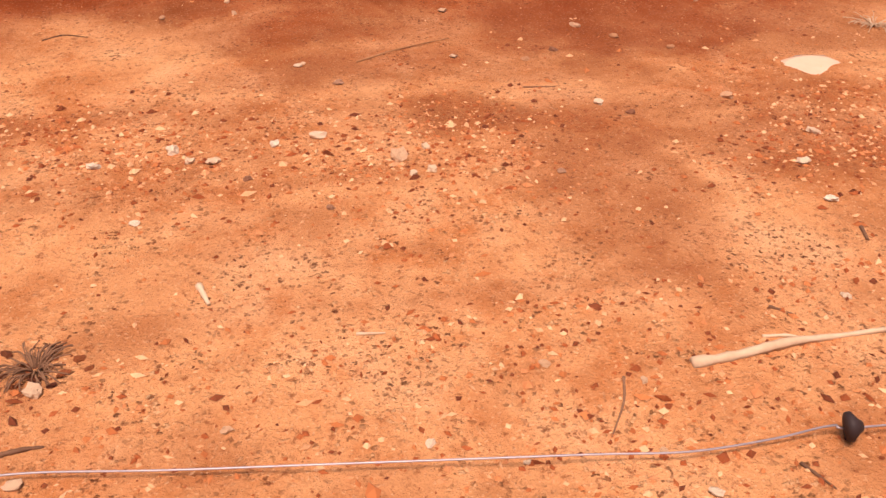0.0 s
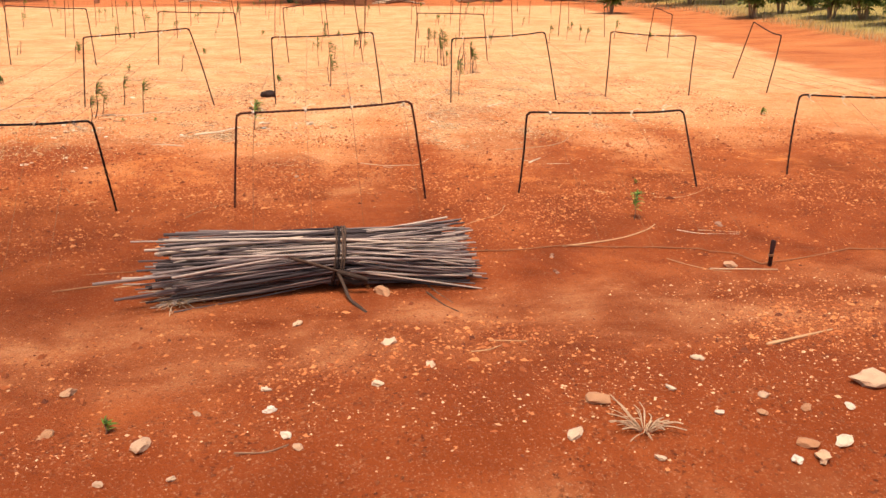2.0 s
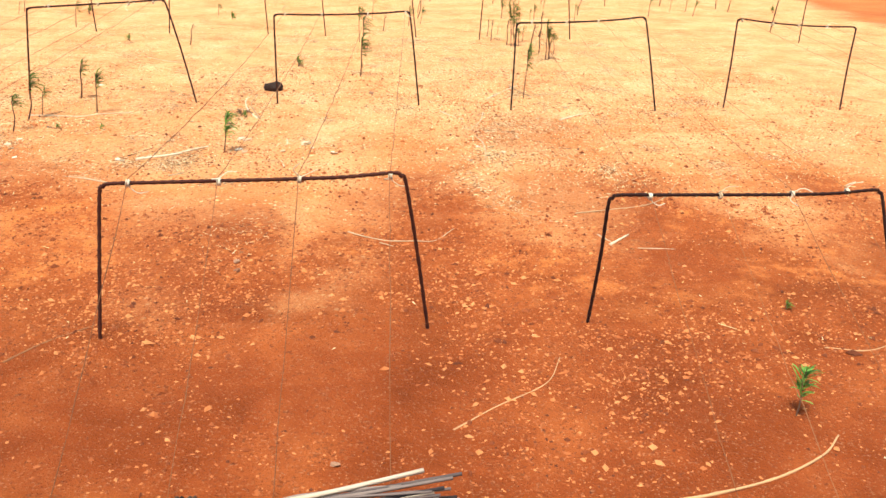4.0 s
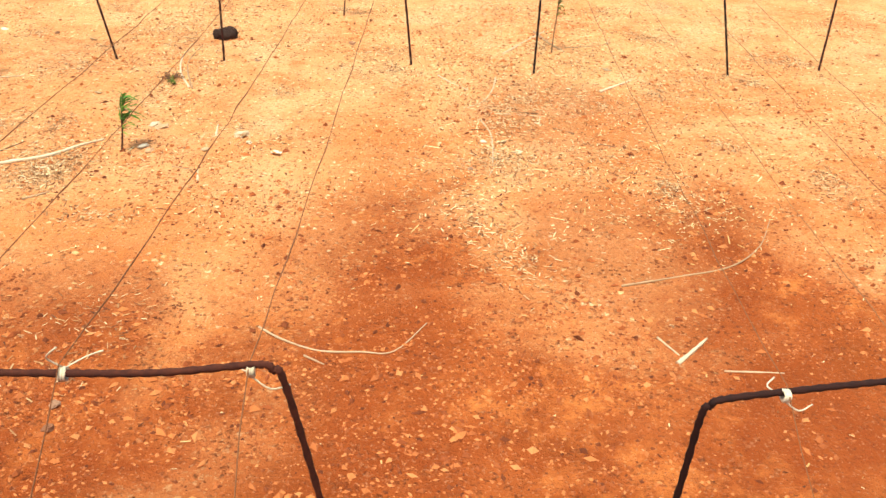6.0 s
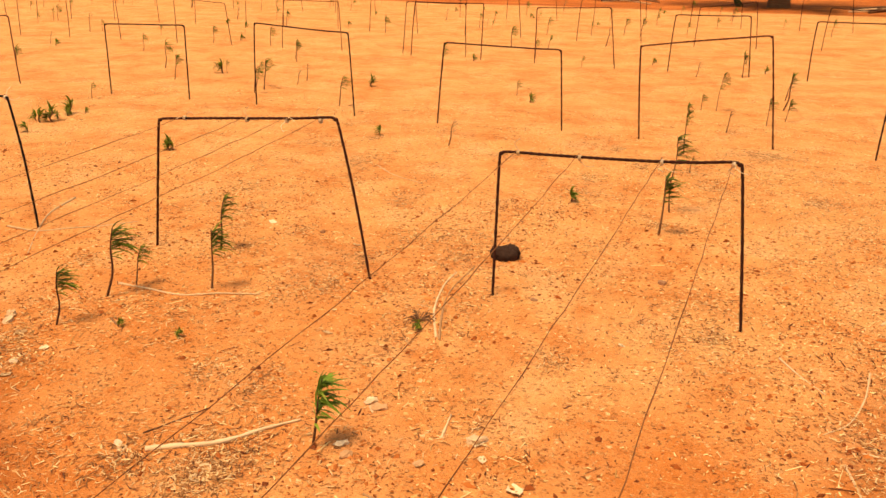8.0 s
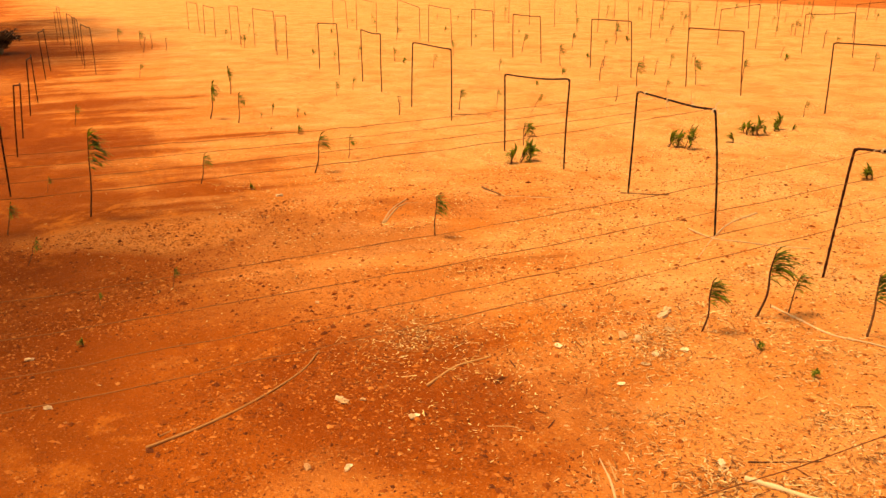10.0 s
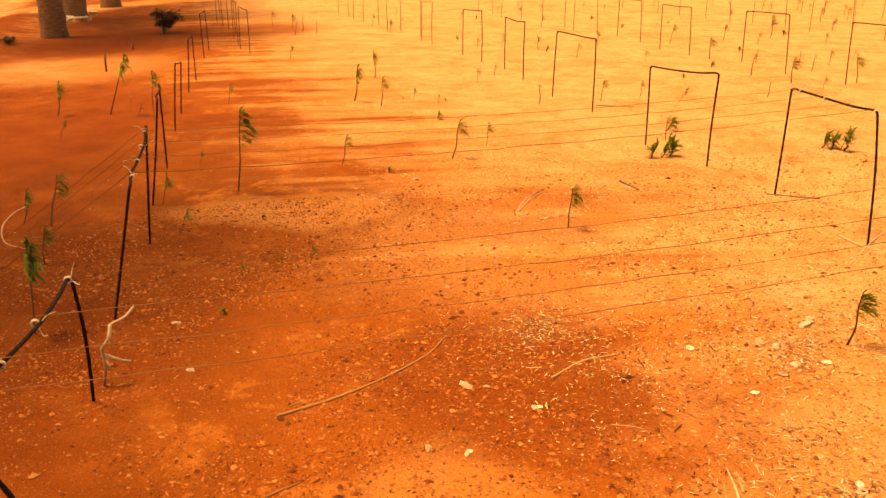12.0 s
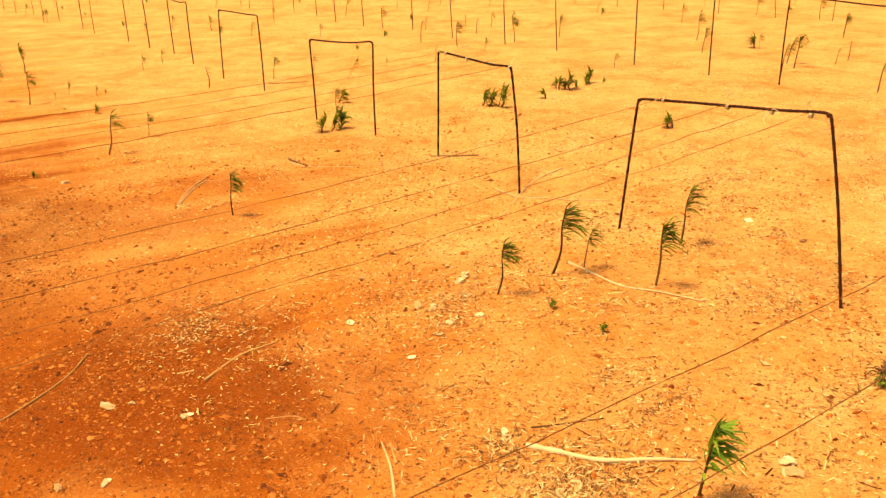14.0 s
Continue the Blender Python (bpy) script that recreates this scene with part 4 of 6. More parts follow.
PALE = "bleached bare stick lying on red soil"
TAN_STICK = "tan bare stick lying on red soil"
DARK = "thin brown twig lying on red soil"
for pts, r in [
        ([(-1.74, 10.05), (-1.56, 10.03), (-1.4, 10.03), (-1.25, 10.08), (-1.09, 10.15)], 0.01),
        ([(-2.82, 10.54), (-2.63, 10.54), (-2.49, 10.63), (-2.35, 10.72), (-2.23, 10.85)], 0.009),
        ([(-2.85, 11.1), (-2.8, 10.83), (-2.64, 10.55), (-2.42, 10.25)], 0.01),
        ([(-3.82, 9.07), (-4.09, 9.27), (-4.17, 9.38)], 0.012),
        ([(-4.16, 9.38), (-4.05, 9.53)], 0.005),
        ([(-4.18, 9.96), (-4.03, 10.0), (-3.86, 10.19), (-3.76, 10.39), (-3.69, 10.73)], 0.005),
        ([(-0.79, 8.93), (-0.7, 8.97), (-0.6, 9.04), (-0.51, 9.15), (-0.44, 9.25)], 0.016),
        ([(-0.2, 9.96), (-0.27, 10.2), (-0.32, 10.46), (-0.31, 10.79)], 0.01),
        ([(-0.4, 10.27), (-0.3, 10.24)], 0.006)]:
    stick(pts, r, DRY_WOOD, PALE)
for pts, r in [
        ([(-0.84, 8.5), (-0.97, 8.57), (-1.09, 8.62)], 0.008),
        ([(-5.07, 6.23), (-4.91, 6.17), (-4.64, 6.14), (-4.32, 6.2), (-4.14, 6.34)], 0.01),
        ([(-3.83, 9.06), (-4.08, 9.24), (-4.24, 9.41)], 0.01),
        ([(1.45, 10.7), (1.7, 11.12), (1.79, 11.27)], 0.012),
        ([(1.71, 11.23), (1.76, 10.96), (1.82, 10.76)], 0.014),
        ([(1.84, 10.84), (1.99, 10.86), (2.11, 10.92), (2.2, 11.15)], 0.006),
        ([(1.87, 9.97), (1.99, 10.09), (2.08, 10.18)], 0.014),
        ([(1.35, 10.22), (1.31, 10.0), (1.24, 9.81), (1.16, 9.7)], 0.007),
        ([(1.21, 9.54), (1.23, 9.35), (1.22, 9.15), (1.2, 8.98)], 0.007)]:
    stick(pts, r, DRY_WOOD, PALE)
for pts, r in [
        ([(1.04, 10.23), (1.11, 10.1), (1.19, 9.98)], 0.007),
        ([(-0.23, 9.98), (-0.31, 10.22), (-0.36, 10.49), (-0.36, 10.7)], 0.01),
        ([(0.03, 9.29), (0.01, 9.43)], 0.009),
        ([(-1.5, 12.51), (-1.29, 12.3), (-1.05, 12.15)], 0.006),
        ([(1.47, 9.47), (1.5, 9.59)], 0.007),
        ([(0.04, 8.8), (0.01, 8.94)], 0.008),
        ([(-0.09, 8.94), (-0.0, 8.92)], 0.006),
        ([(0.4, 7.78), (0.48, 7.71), (0.58, 7.65), (0.7, 7.64), (0.79, 7.64), (0.88, 7.78)], 0.006)]:
    stick(pts, r, DRY_WOOD, PALE)
for pts, r in [
        ([(1.5, 7.99), (1.71, 8.05), (1.9, 8.11), (2.05, 8.25), (2.17, 8.47)], 0.006),
        ([(1.57, 7.58), (1.62, 7.62), (1.68, 7.69)], 0.012),
        ([(1.54, 7.7), (1.58, 7.61)], 0.006),
        ([(1.69, 7.55), (1.85, 7.54)], 0.006),
        ([(1.26, 9.62), (1.51, 9.6)], 0.005),
        ([(1.23, 9.26), (1.23, 9.06), (1.18, 8.85)], 0.005),
        ([(-0.55, 8.62), (-0.48, 8.71)], 0.008),
        ([(0.54, 7.63), (0.6, 7.59)], 0.006)]:
    stick(pts, r, DRY_WOOD, PALE)
for pts, r in [
        ([(-1.86, 7.37), (-1.91, 7.57), (-1.99, 7.77), (-2.14, 7.99), (-2.27, 8.11)], 0.014),
        ([(-1.91, 7.42), (-1.95, 7.49)], 0.008),
        ([(-1.8, 8.36), (-1.89, 8.54), (-1.89, 8.69)], 0.012),
        ([(-1.41, 7.28), (-1.45, 7.39)], 0.01),
        ([(-0.96, 8.59), (-1.07, 8.64)], 0.009),
        ([(-4.04, 9.95), (-3.93, 10.13), (-3.74, 10.32)], 0.006),
        ([(-1.44, 8.41), (-1.4, 8.49), (-1.34, 8.51)], 0.005),
        ([(0.72, 6.19), (0.87, 6.3), (1.04, 6.43), (1.12, 6.59)], 0.006),
        ([(1.22, 5.83), (1.38, 5.86), (1.59, 5.92), (1.76, 6.01), (1.85, 6.1)], 0.012)]:
    stick(pts, r, TAN_WOOD, TAN_STICK)
for pts, r in [
        ([(2.08, 6.63), (2.22, 6.6), (2.37, 6.66), (2.51, 6.76)], 0.006),
        ([(1.67, 5.58), (1.73, 5.46), (1.81, 5.36), (1.89, 5.33)], 0.006),
        ([(-0.69, 6.63), (-0.6, 6.75), (-0.47, 6.88)], 0.008),
        ([(1.44, 4.31), (1.6, 4.36), (1.79, 4.43)], 0.014),
        ([(0.53, 4.59), (0.65, 4.55)], 0.008),
        ([(0.43, 4.47), (0.49, 4.47), (0.55, 4.53)], 0.006),
        ([(-1.17, 5.63), (-0.95, 5.68), (-0.7, 5.73)], 0.01),
        ([(-0.92, 5.62), (-0.79, 5.66), (-0.64, 5.69)], 0.008),
        ([(-0.33, 2.97), (-0.14, 3.06), (0.08, 3.14)], 0.01)]:
    stick(pts, r, TAN_WOOD, TAN_STICK)
for pts, r in [
        ([(0.18, 0.99), (0.29, 0.99), (0.43, 1.0), (0.55, 1.01), (0.68, 1.01)], 0.022),
        ([(0.38, 1.04), (0.45, 1.03), (0.51, 1.01)], 0.008),
        ([(-0.9, 1.49), (-0.87, 1.41)], 0.016),
        ([(-0.53, 1.24), (-0.47, 1.23)], 0.008),
        ([(2.04, 5.97), (2.25, 5.91)], 0.005),
        ([(1.92, 5.99), (2.04, 5.91), (2.23, 5.87)], 0.005),
        ([(1.81, 5.39), (2.12, 5.32)], 0.008)]:
    stick(pts, r, DRY_WOOD, PALE)
for pts, r in [
        ([(-0.85, 9.0), (-0.8, 9.1), (-0.75, 9.22)], 0.005),
        ([(-3.67, 10.71), (-3.56, 10.82), (-3.47, 10.95)], 0.012),
        ([(-4.22, 9.99), (-4.03, 10.0)], 0.01),
        ([(-7.02, 11.23), (-6.83, 11.56)], 0.007),
        ([(-4.28, 10.0), (-4.08, 10.0)], 0.012),
        ([(1.28, 9.66), (1.39, 9.64), (1.49, 9.63)], 0.006),
        ([(0.02, 0.98), (-0.01, 0.91), (-0.07, 0.82)], 0.0055),
        ([(-1.26, 0.99), (-1.22, 1.0), (-1.18, 1.01)], 0.01),
        ([(0.24, 2.57), (0.37, 2.55)], 0.006)]:
    stick(pts, r, BROWN_WOOD, DARK, "twig")
for pts, r in [
        ([(0.43, 5.33), (0.47, 5.15), (0.51, 5.02)], 0.008),
        ([(0.45, 5.42), (0.47, 5.3), (0.51, 5.16)], 0.006),
        ([(-0.35, 3.95), (-0.27, 3.94), (-0.2, 3.96)], 0.006),
        ([(0.46, 1.15), (0.51, 1.11)], 0.007),
        ([(0.9, 1.44), (0.87, 1.37)], 0.012),
        ([(-1.51, 9.7), (-1.44, 9.64)], 0.008),
        ([(-1.59, 3.42), (-1.51, 3.46), (-1.41, 3.42)], 0.006),
        ([(0.27, 0.67), (0.3, 0.6)], 0.006),
        ([(1.69, 9.23), (1.77, 9.19)], 0.007),
        ([(1.61, 9.35), (1.53, 9.43)], 0.006)]:
    stick(pts, r, BROWN_WOOD, DARK, "twig")


def leaning_stick(p, q, r):
    v, f = tube(smooth_line([p, Vector(p).lerp(Vector(q), 0.5) + Vector((0.02, 0.01, 0.0)), q], 6), r, 6)
    tagged(new("stick", mesh_of("stick", v, f, DRY_WOOD, True)), "peeled pale stick leaning at the foot of a hoop", "stick", "sticks on the soil")


leaning_stick((-2.32, 6.8, -0.03), (-2.32, 6.81, 0.12), 0.006)
leaning_stick((-2.32, 6.81, 0.12), (-2.32, 6.85, 0.21), 0.008)
leaning_stick((-2.32, 6.85, 0.21), (-2.33, 6.94, 0.27), 0.005)
leaning_stick((-2.32, 6.81, 0.1), (-2.33, 6.9, 0.05), 0.006)
leaning_stick((-2.32, 6.81, 0.09), (-2.32, 6.83, 0.03), 0.004)


# ---- stones ----
def stone_mesh(seed, rough=0.35):
    rnd = random.Random(seed)
    bm = bmesh.new()
    bmesh.ops.create_icosphere(bm, subdivisions=2, radius=1.0)
    o = Vector((rnd.uniform(0, 50), rnd.uniform(0, 50), rnd.uniform(0, 50)))
    for vert in bm.verts:
        c = vert.co.normalized()
        vert.co = c * (1 + rough * noise.noise(c * 1.3 + o) + 0.12 * noise.noise(c * 3.5 + o))
        vert.co.z *= 0.62
    return bm


def make_mesh(name, bm, material, smooth=False):
    me = bpy.data.meshes.new(name)
    bm.to_mesh(me)
    bm.free()
    me.materials.append(material)
    if smooth:
        me.polygons.foreach_set("use_smooth", [True] * len(me.polygons))
    return me


STONES = [make_mesh("stone", stone_mesh(40 + k, 0.7), WHITE_STONE) for k in range(5)]
TAN = [make_mesh("stone", stone_mesh(50 + k, 0.7), TAN_STONE) for k in range(4)]
CLODS = [make_mesh("clod", stone_mesh(80 + k, 0.8), EARTH) for k in range(3)]
DULL = [make_mesh("stone", stone_mesh(70 + k, 0.6), GREY_STONE) for k in range(3)]


def stone(x, y, r, pool=STONES, stretch=1.25, label="small pale stone lying on red soil"):
    ob = new("stone", random.choice(pool))
    ob.matrix_world = Matrix.Translation((x, y, relief(x, y) + r * 0.28)) @ pose(0, 0, 0, random.uniform(-12, 12), random.uniform(-12, 12), random.uniform(0, 360)) @ Matrix.Diagonal((r * stretch, r / stretch ** 0.5, r * 0.85, 1))
    return tagged(ob, label, "stone", "stones on the soil")


for x, y, r in [(-0.3, 2.09, 0.029), (-0.54, 2.29, 0.023), (-1.0, 2.27, 0.023), (-0.87, 2.16, 0.018), (-0.94, 2.18, 0.015), (-1.23, 2.2, 0.017), (-0.14, 1.05, 0.011), (-1.23, 1.17, 0.019), (1.09, 2.0, 0.019), (0.89, 1.58, 0.016), (0.93, 1.8, 0.019), (-0.2, 2.15, 0.015), (-0.21, 2.0, 0.016), (-0.68, 2.25, 0.017), (-0.27, 1.98, 0.014), (-0.43, 0.87, 0.01), (-1.08, 1.83, 0.012), (0.95, 2.35, 0.02), (0.47, 2.38, 0.017), (0.02, 0.76, 0.009), (0.07, 0.64, 0.012), (-0.83, 0.98, 0.011), (0.06, 0.96, 0.009), (-1.22, 0.91, 0.015), (-0.25, 0.79, 0.008), (0.67, 1.15, 0.011), (-0.56, 2.96, 0.014)]:
    stone(x, y, r)
for x, y, r in [(-0.6, 4.03, 0.028), (-0.87, 4.15, 0.018), (-0.46, 4.18, 0.012), (-0.25, 4.15, 0.015), (-0.21, 4.0, 0.015), (-0.51, 3.87, 0.011), (-0.18, 3.94, 0.013), (0.08, 4.25, 0.016), (0.27, 4.37, 0.017), (0.7, 3.99, 0.029), (0.59, 3.86, 0.021), (0.79, 3.73, 0.013), (1.35, 3.73, 0.023), (1.6, 3.96, 0.048), (1.17, 3.68, 0.017), (1.17, 3.87, 0.013), (1.14, 4.22, 0.016), (-0.69, 3.88, 0.013), (-0.14, 5.02, 0.018), (0.17, 4.66, 0.02), (0.24, 5.36, 0.037), (1.93, 5.42, 0.029), (1.32, 3.88, 0.015), (1.46, 3.87, 0.013), (1.22, 3.95, 0.015), (-0.88, 4.47, 0.024), (-0.26, 4.32, 0.013), (1.04, 3.88, 0.011), (0.95, 4.02, 0.013), (1.24, 3.73, 0.023), (1.25, 3.68, 0.023)]:
    stone(x, y, r, random.choice((STONES, TAN)), 1.3, "pale tan stone half sunk in the red bank")
for x, y, r in [(0.12, 3.46, 0.018), (-0.8, 3.56, 0.014), (-1.11, 3.57, 0.015), (0.66, 3.21, 0.018), (0.06, 2.94, 0.015), (0.34, 2.87, 0.016), (0.78, 3.04, 0.017), (0.97, 2.88, 0.015), (-0.54, 2.98, 0.01), (-0.83, 3.69, 0.015)]:
    stone(x, y, r, TAN, 1.3, "tan stone half sunk in the red bank")
for x, y, r in [(-1.84, 8.05, 0.019), (-1.82, 8.12, 0.012), (-1.49, 7.8, 0.015), (-1.43, 7.91, 0.013), (-2.8, 7.07, 0.018), (-2.33, 7.11, 0.016), (-1.92, 9.6, 0.028), (-1.82, 9.28, 0.024), (-1.77, 9.32, 0.019), (-1.6, 9.27, 0.018), (-4.75, 8.71, 0.023), (-2.8, 8.29, 0.013), (-1.61, 8.22, 0.01), (-0.89, 8.93, 0.017), (-0.23, 9.4, 0.025), (-1.89, 9.55, 0.026), (-1.81, 9.27, 0.017), (-1.75, 9.3, 0.017), (-1.85, 8.05, 0.021), (-1.62, 8.22, 0.016), (-0.21, 9.1, 0.021), (0.14, 9.31, 0.031), (-0.27, 9.43, 0.021), (-0.25, 9.15, 0.021), (0.01, 9.13, 0.017), (1.19, 9.24, 0.015)]:
    stone(x, y, r * 0.8, STONES, 1.4, "flat pale flake of stone on red soil")
for x, y, r in [(-0.54, 1.81, 0.015), (-0.77, 2.04, 0.016), (-0.42, 2.76, 0.022), (0.18, 1.91, 0.016), (0.55, 2.27, 0.018), (2.2, 6.05, 0.022), (1.07, 5.49, 0.013), (-0.05, 7.43, 0.018), (1.13, 5.72, 0.012), (0.48, 2.95, 0.022), (1.32, 3.4, 0.014), (-0.04, 7.34, 0.018), (1.11, 8.94, 0.014), (0.05, 10.49, 0.018), (0.56, 10.88, 0.025), (-3.94, 8.18, 0.016), (-1.21, 11.03, 0.018), (0.38, 6.03, 0.015), (1.07, 5.45, 0.013), (1.12, 5.69, 0.014), (2.19, 6.02, 0.02)]:
    stone(x, y, r * 0.8, DULL, 1.2, "small brown clod of stone on red soil")


for x, y, r in [(-22.05, 5.24, 0.134), (-21.84, 5.44, 0.118), (-21.94, 5.61, 0.133), (-24.13, 5.67, 0.113), (-23.48, 5.03, 0.11)]:
    stone(x, y, r, STONES, 1.3, "pale stone lying round the foot of a palm")


# ---- single things on the ground ----
def lump(x, y, r):
    """Several rounded droppings pressed into one crumbly heap."""
    rnd = random.Random(91)
    bm = bmesh.new()
    for k in range(9):
        w, q = k * 2.4, r * (0.0 if k == 0 else 0.55)
        part_of = bmesh.ops.create_icosphere(bm, subdivisions=3, radius=1.0)["verts"]
        c = Vector((q * math.cos(w), q * math.sin(w) * 0.8, r * (0.55 if k == 0 else rnd.uniform(0.22, 0.5))))
        size = r * rnd.uniform(0.42, 0.58)
        for vert in part_of:
            d = vert.co.normalized()
            vert.co = c + d * size * (1 + 0.28 * noise.noise(d * 2.6 + c * 40) + 0.12 * noise.noise(d * 7.0 + c * 40))
            vert.co.z = max(vert.co.z, -0.006)
    ob = new("dung_lump", make_mesh("dung_lump", bm, CHARRED, True))
    ob.location = (x, y, relief(x, y))
    tagged(ob, "dark brown dried lump of dung on dusty soil", "dung lump")


lump(-0.20, 10.97, 0.068)


def slab():
    bm = stone_mesh(93, 0.3)
    for vert in bm.verts:
        vert.co = Vector((vert.co.x * (0.15 + 0.03 * noise.noise(vert.co * 2.3)), vert.co.y * (0.115 + 0.03 * noise.noise(vert.co * 2.9)), min(vert.co.z, 0.06) * 0.07 + 0.006 * noise.noise(vert.co * 3.0)))
    ob = new("flat_stone", make_mesh("flat_stone", bm, FLAT_STONE, True))
    ob.location = (1.43, 2.56, relief(1.43, 2.56) - 0.003)
    tagged(ob, "large flat pale stone sunk level with red soil", "stone")


slab()


def wire_with_peg():
    pts = [(-1.29, 0.93, 0.02), (-1.17, 0.92, 0.02), (-0.94, 0.88, 0.02), (-0.67, 0.84, 0.02), (-0.4, 0.8, 0.02), (-0.13, 0.76, 0.02), (0.06, 0.73, 0.02), (0.24, 0.73, 0.02), (0.37, 0.74, 0.02), (0.48, 0.72, 0.02), (1.38, 0.67, 0.02)]
    v, f = tube(smooth_line(pts, 8), 0.0024, 5)
    tagged(new("wire", mesh_of("wire", v, f, WIRE, True)), "thin grey wire stretched low over red soil", "wire")
    ob = thing("black_peg", "short black rubber-headed peg holding a wire", "peg", at=(0.40, 0.72, relief(0.40, 0.72)))
    v, f = tube([(0, 0, -0.04), (0, 0, 0.02), (0.004, 0, 0.05)], [0.007, 0.008, 0.007], 8)
    part("shaft", mesh_of("shaft", v, f, STEEL, True), ob)
    v, f = tube([(-0.016, 0.004, 0.034), (-0.013, 0.003, 0.035), (-0.004, 0.0, 0.036), (0.008, -0.002, 0.037), (0.016, -0.003, 0.037)], [0.016, 0.029, 0.031, 0.017, 0.012], 18)
    part("head", mesh_of("head", v, f, RUBBER, True), ob)


wire_with_peg()


def field_peg():
    x, y = 2.11, 5.38
    ob = thing("peg", "dark square steel peg standing in soil with twine round it", "peg", at=(x, y, relief(x, y)))
    v, f = tube([(0, 0, -0.05), (0.002, 0, 0.06), (0.006, 0, 0.125), (0.007, 0, 0.13)], [0.010, 0.010, 0.013, 0.010], 8)
    part("shaft", mesh_of("shaft", v, f, STEEL, True), ob)
    v, f = tube([(0.013 * math.cos(a), 0.013 * math.sin(a), 0.05 + 0.001 * a) for a in np.linspace(0, 12, 30)], 0.0022, 5)
    part("winding", mesh_of("winding", v, f, STRING, True), ob, "brown twine winding")


field_peg()


def tuft(x, y, r, n, material, name, label, seed, tall=0.6):
    rnd = random.Random(seed)
    v, f = [], []
    for k in range(n):
        w, s = rnd.uniform(0, 6.283), r * rnd.uniform(0.3, 1.0)
        q = Vector((math.cos(w) * s, math.sin(w) * s, 0.006 + s * tall * rnd.random()))
        p = Vector((math.cos(w) * s * 0.15, math.sin(w) * s * 0.15, 0.0))
        tube(smooth_line([p, p.lerp(q, 0.55) + Vector((rnd.uniform(-.01, .01), rnd.uniform(-.01, .01), 0.012)), q], 3), rnd.uniform(0.0012, 0.0024), 4, v, f)
    ob = new(name, mesh_of(name, v, f, material, True))
    ob.location = (x, y, relief(x, y))
    return tagged(ob, label, "dry tuft")


tuft(-1.24, 1.25, 0.10, 70, BROWN_WOOD, "dry_tuft", "dead brown root tuft on red soil", 1, 0.12)
for k in range(16):
    w, q = k * 2.4, 0.085 * math.sqrt((k + 0.5) / 16)
    stone(-1.24 + q * 1.5 * math.cos(w), 1.25 + q * math.sin(w), 0.005 + 0.003 * (k % 3), CLODS, 1.3, "dark reddish clod of soil round a root tuft")
tuft(0.79, 3.84, 0.12, 40, DRY_WOOD, "dry_tuft", "bleached dry weed tuft on the red bank", 2)
tuft(1.97, 2.97, 0.14, 40, DRY_WOOD, "dry_tuft", "bleached dry grass tuft beside a flat stone", 3, 0.2)
tuft(-0.63, 5.38, 0.16, 60, DRY_WOOD, "dry_tuft", "loose dry root ends beside a stalk bundle", 4, 0.3)
tuft(-0.34, 10.10, 0.08, 30, BROWN_WOOD, "dry_tuft", "low withered weed on dusty soil", 5, 0.3)


DRY_LEAVES = [(0.14, 9.3, 0.056), (0.01, 9.13, 0.04), (-0.27, 9.44, 0.04), (0.31, 9.09, 0.064), (-0.56, 8.85, 0.056), (0.18, 9.21, 0.04), (1.27, 9.24, 0.048), (1.47, 9.48, 0.04), (1.71, 10.01, 0.04), (1.99, 10.37, 0.056), (1.22, 9.06, 0.04), (1.33, 9.13, 0.048), (0.47, 10.15, 0.032), (-0.24, 9.39, 0.048), (-0.64, 9.88, 0.04), (-0.86, 8.91, 0.04), (-0.57, 8.9, 0.048), (-1.62, 8.23, 0.04), (-1.85, 8.98, 0.04), (-1.54, 11.09, 0.048), (-0.96, 10.9, 0.048), (-1.55, 9.18, 0.04), (-1.58, 9.4, 0.048), (-1.76, 9.48, 0.048), (-1.47, 9.0, 0.032), (-2.2, 9.25, 0.04), (-1.44, 7.92, 0.024)]


def leaf_flake(seed):
    """A curled dry leaf with a raised midrib and an uneven edge."""
    rnd = random.Random(seed)
    v, f = [], []
    for i in range(7):
        s = i / 6
        w = math.sin(math.pi * (0.06 + 0.9 * s)) ** 0.8 * rnd.uniform(0.38, 0.56)
        curl = 0.35 * (s - 0.5) ** 2
        v.extend(((s - 0.5, -w, curl + rnd.uniform(0.10, 0.26)), (s - 0.5, -w * 0.45, curl + 0.05), (s - 0.5, 0, curl), (s - 0.5, w * 0.45, curl + 0.05), (s - 0.5, w, curl + rnd.uniform(0.05, 0.22))))
    for i in range(6):
        for k in range(4):
            o = i * 5 + k
            f.append((o, o + 1, o + 6, o + 5))
    return mesh_of("dry_leaf", v, f, DEAD_LEAF, True)


FLAKES = [leaf_flake(60 + k) for k in range(4)]
for x, y, r in DRY_LEAVES:
    ob = new("dry_leaf", random.choice(FLAKES))
    ob.matrix_world = Matrix.Translation((x, y, relief(x, y) + 0.001)) @ pose(0, 0, 0, random.uniform(-14, 14), random.uniform(-10, 10), random.uniform(0, 360)) @ Matrix.Diagonal((r, r * 0.8, r * 0.6, 1))
    tagged(ob, "curled bleached dry leaf lying on red soil", "dry leaf", "dry leaves on the soil")


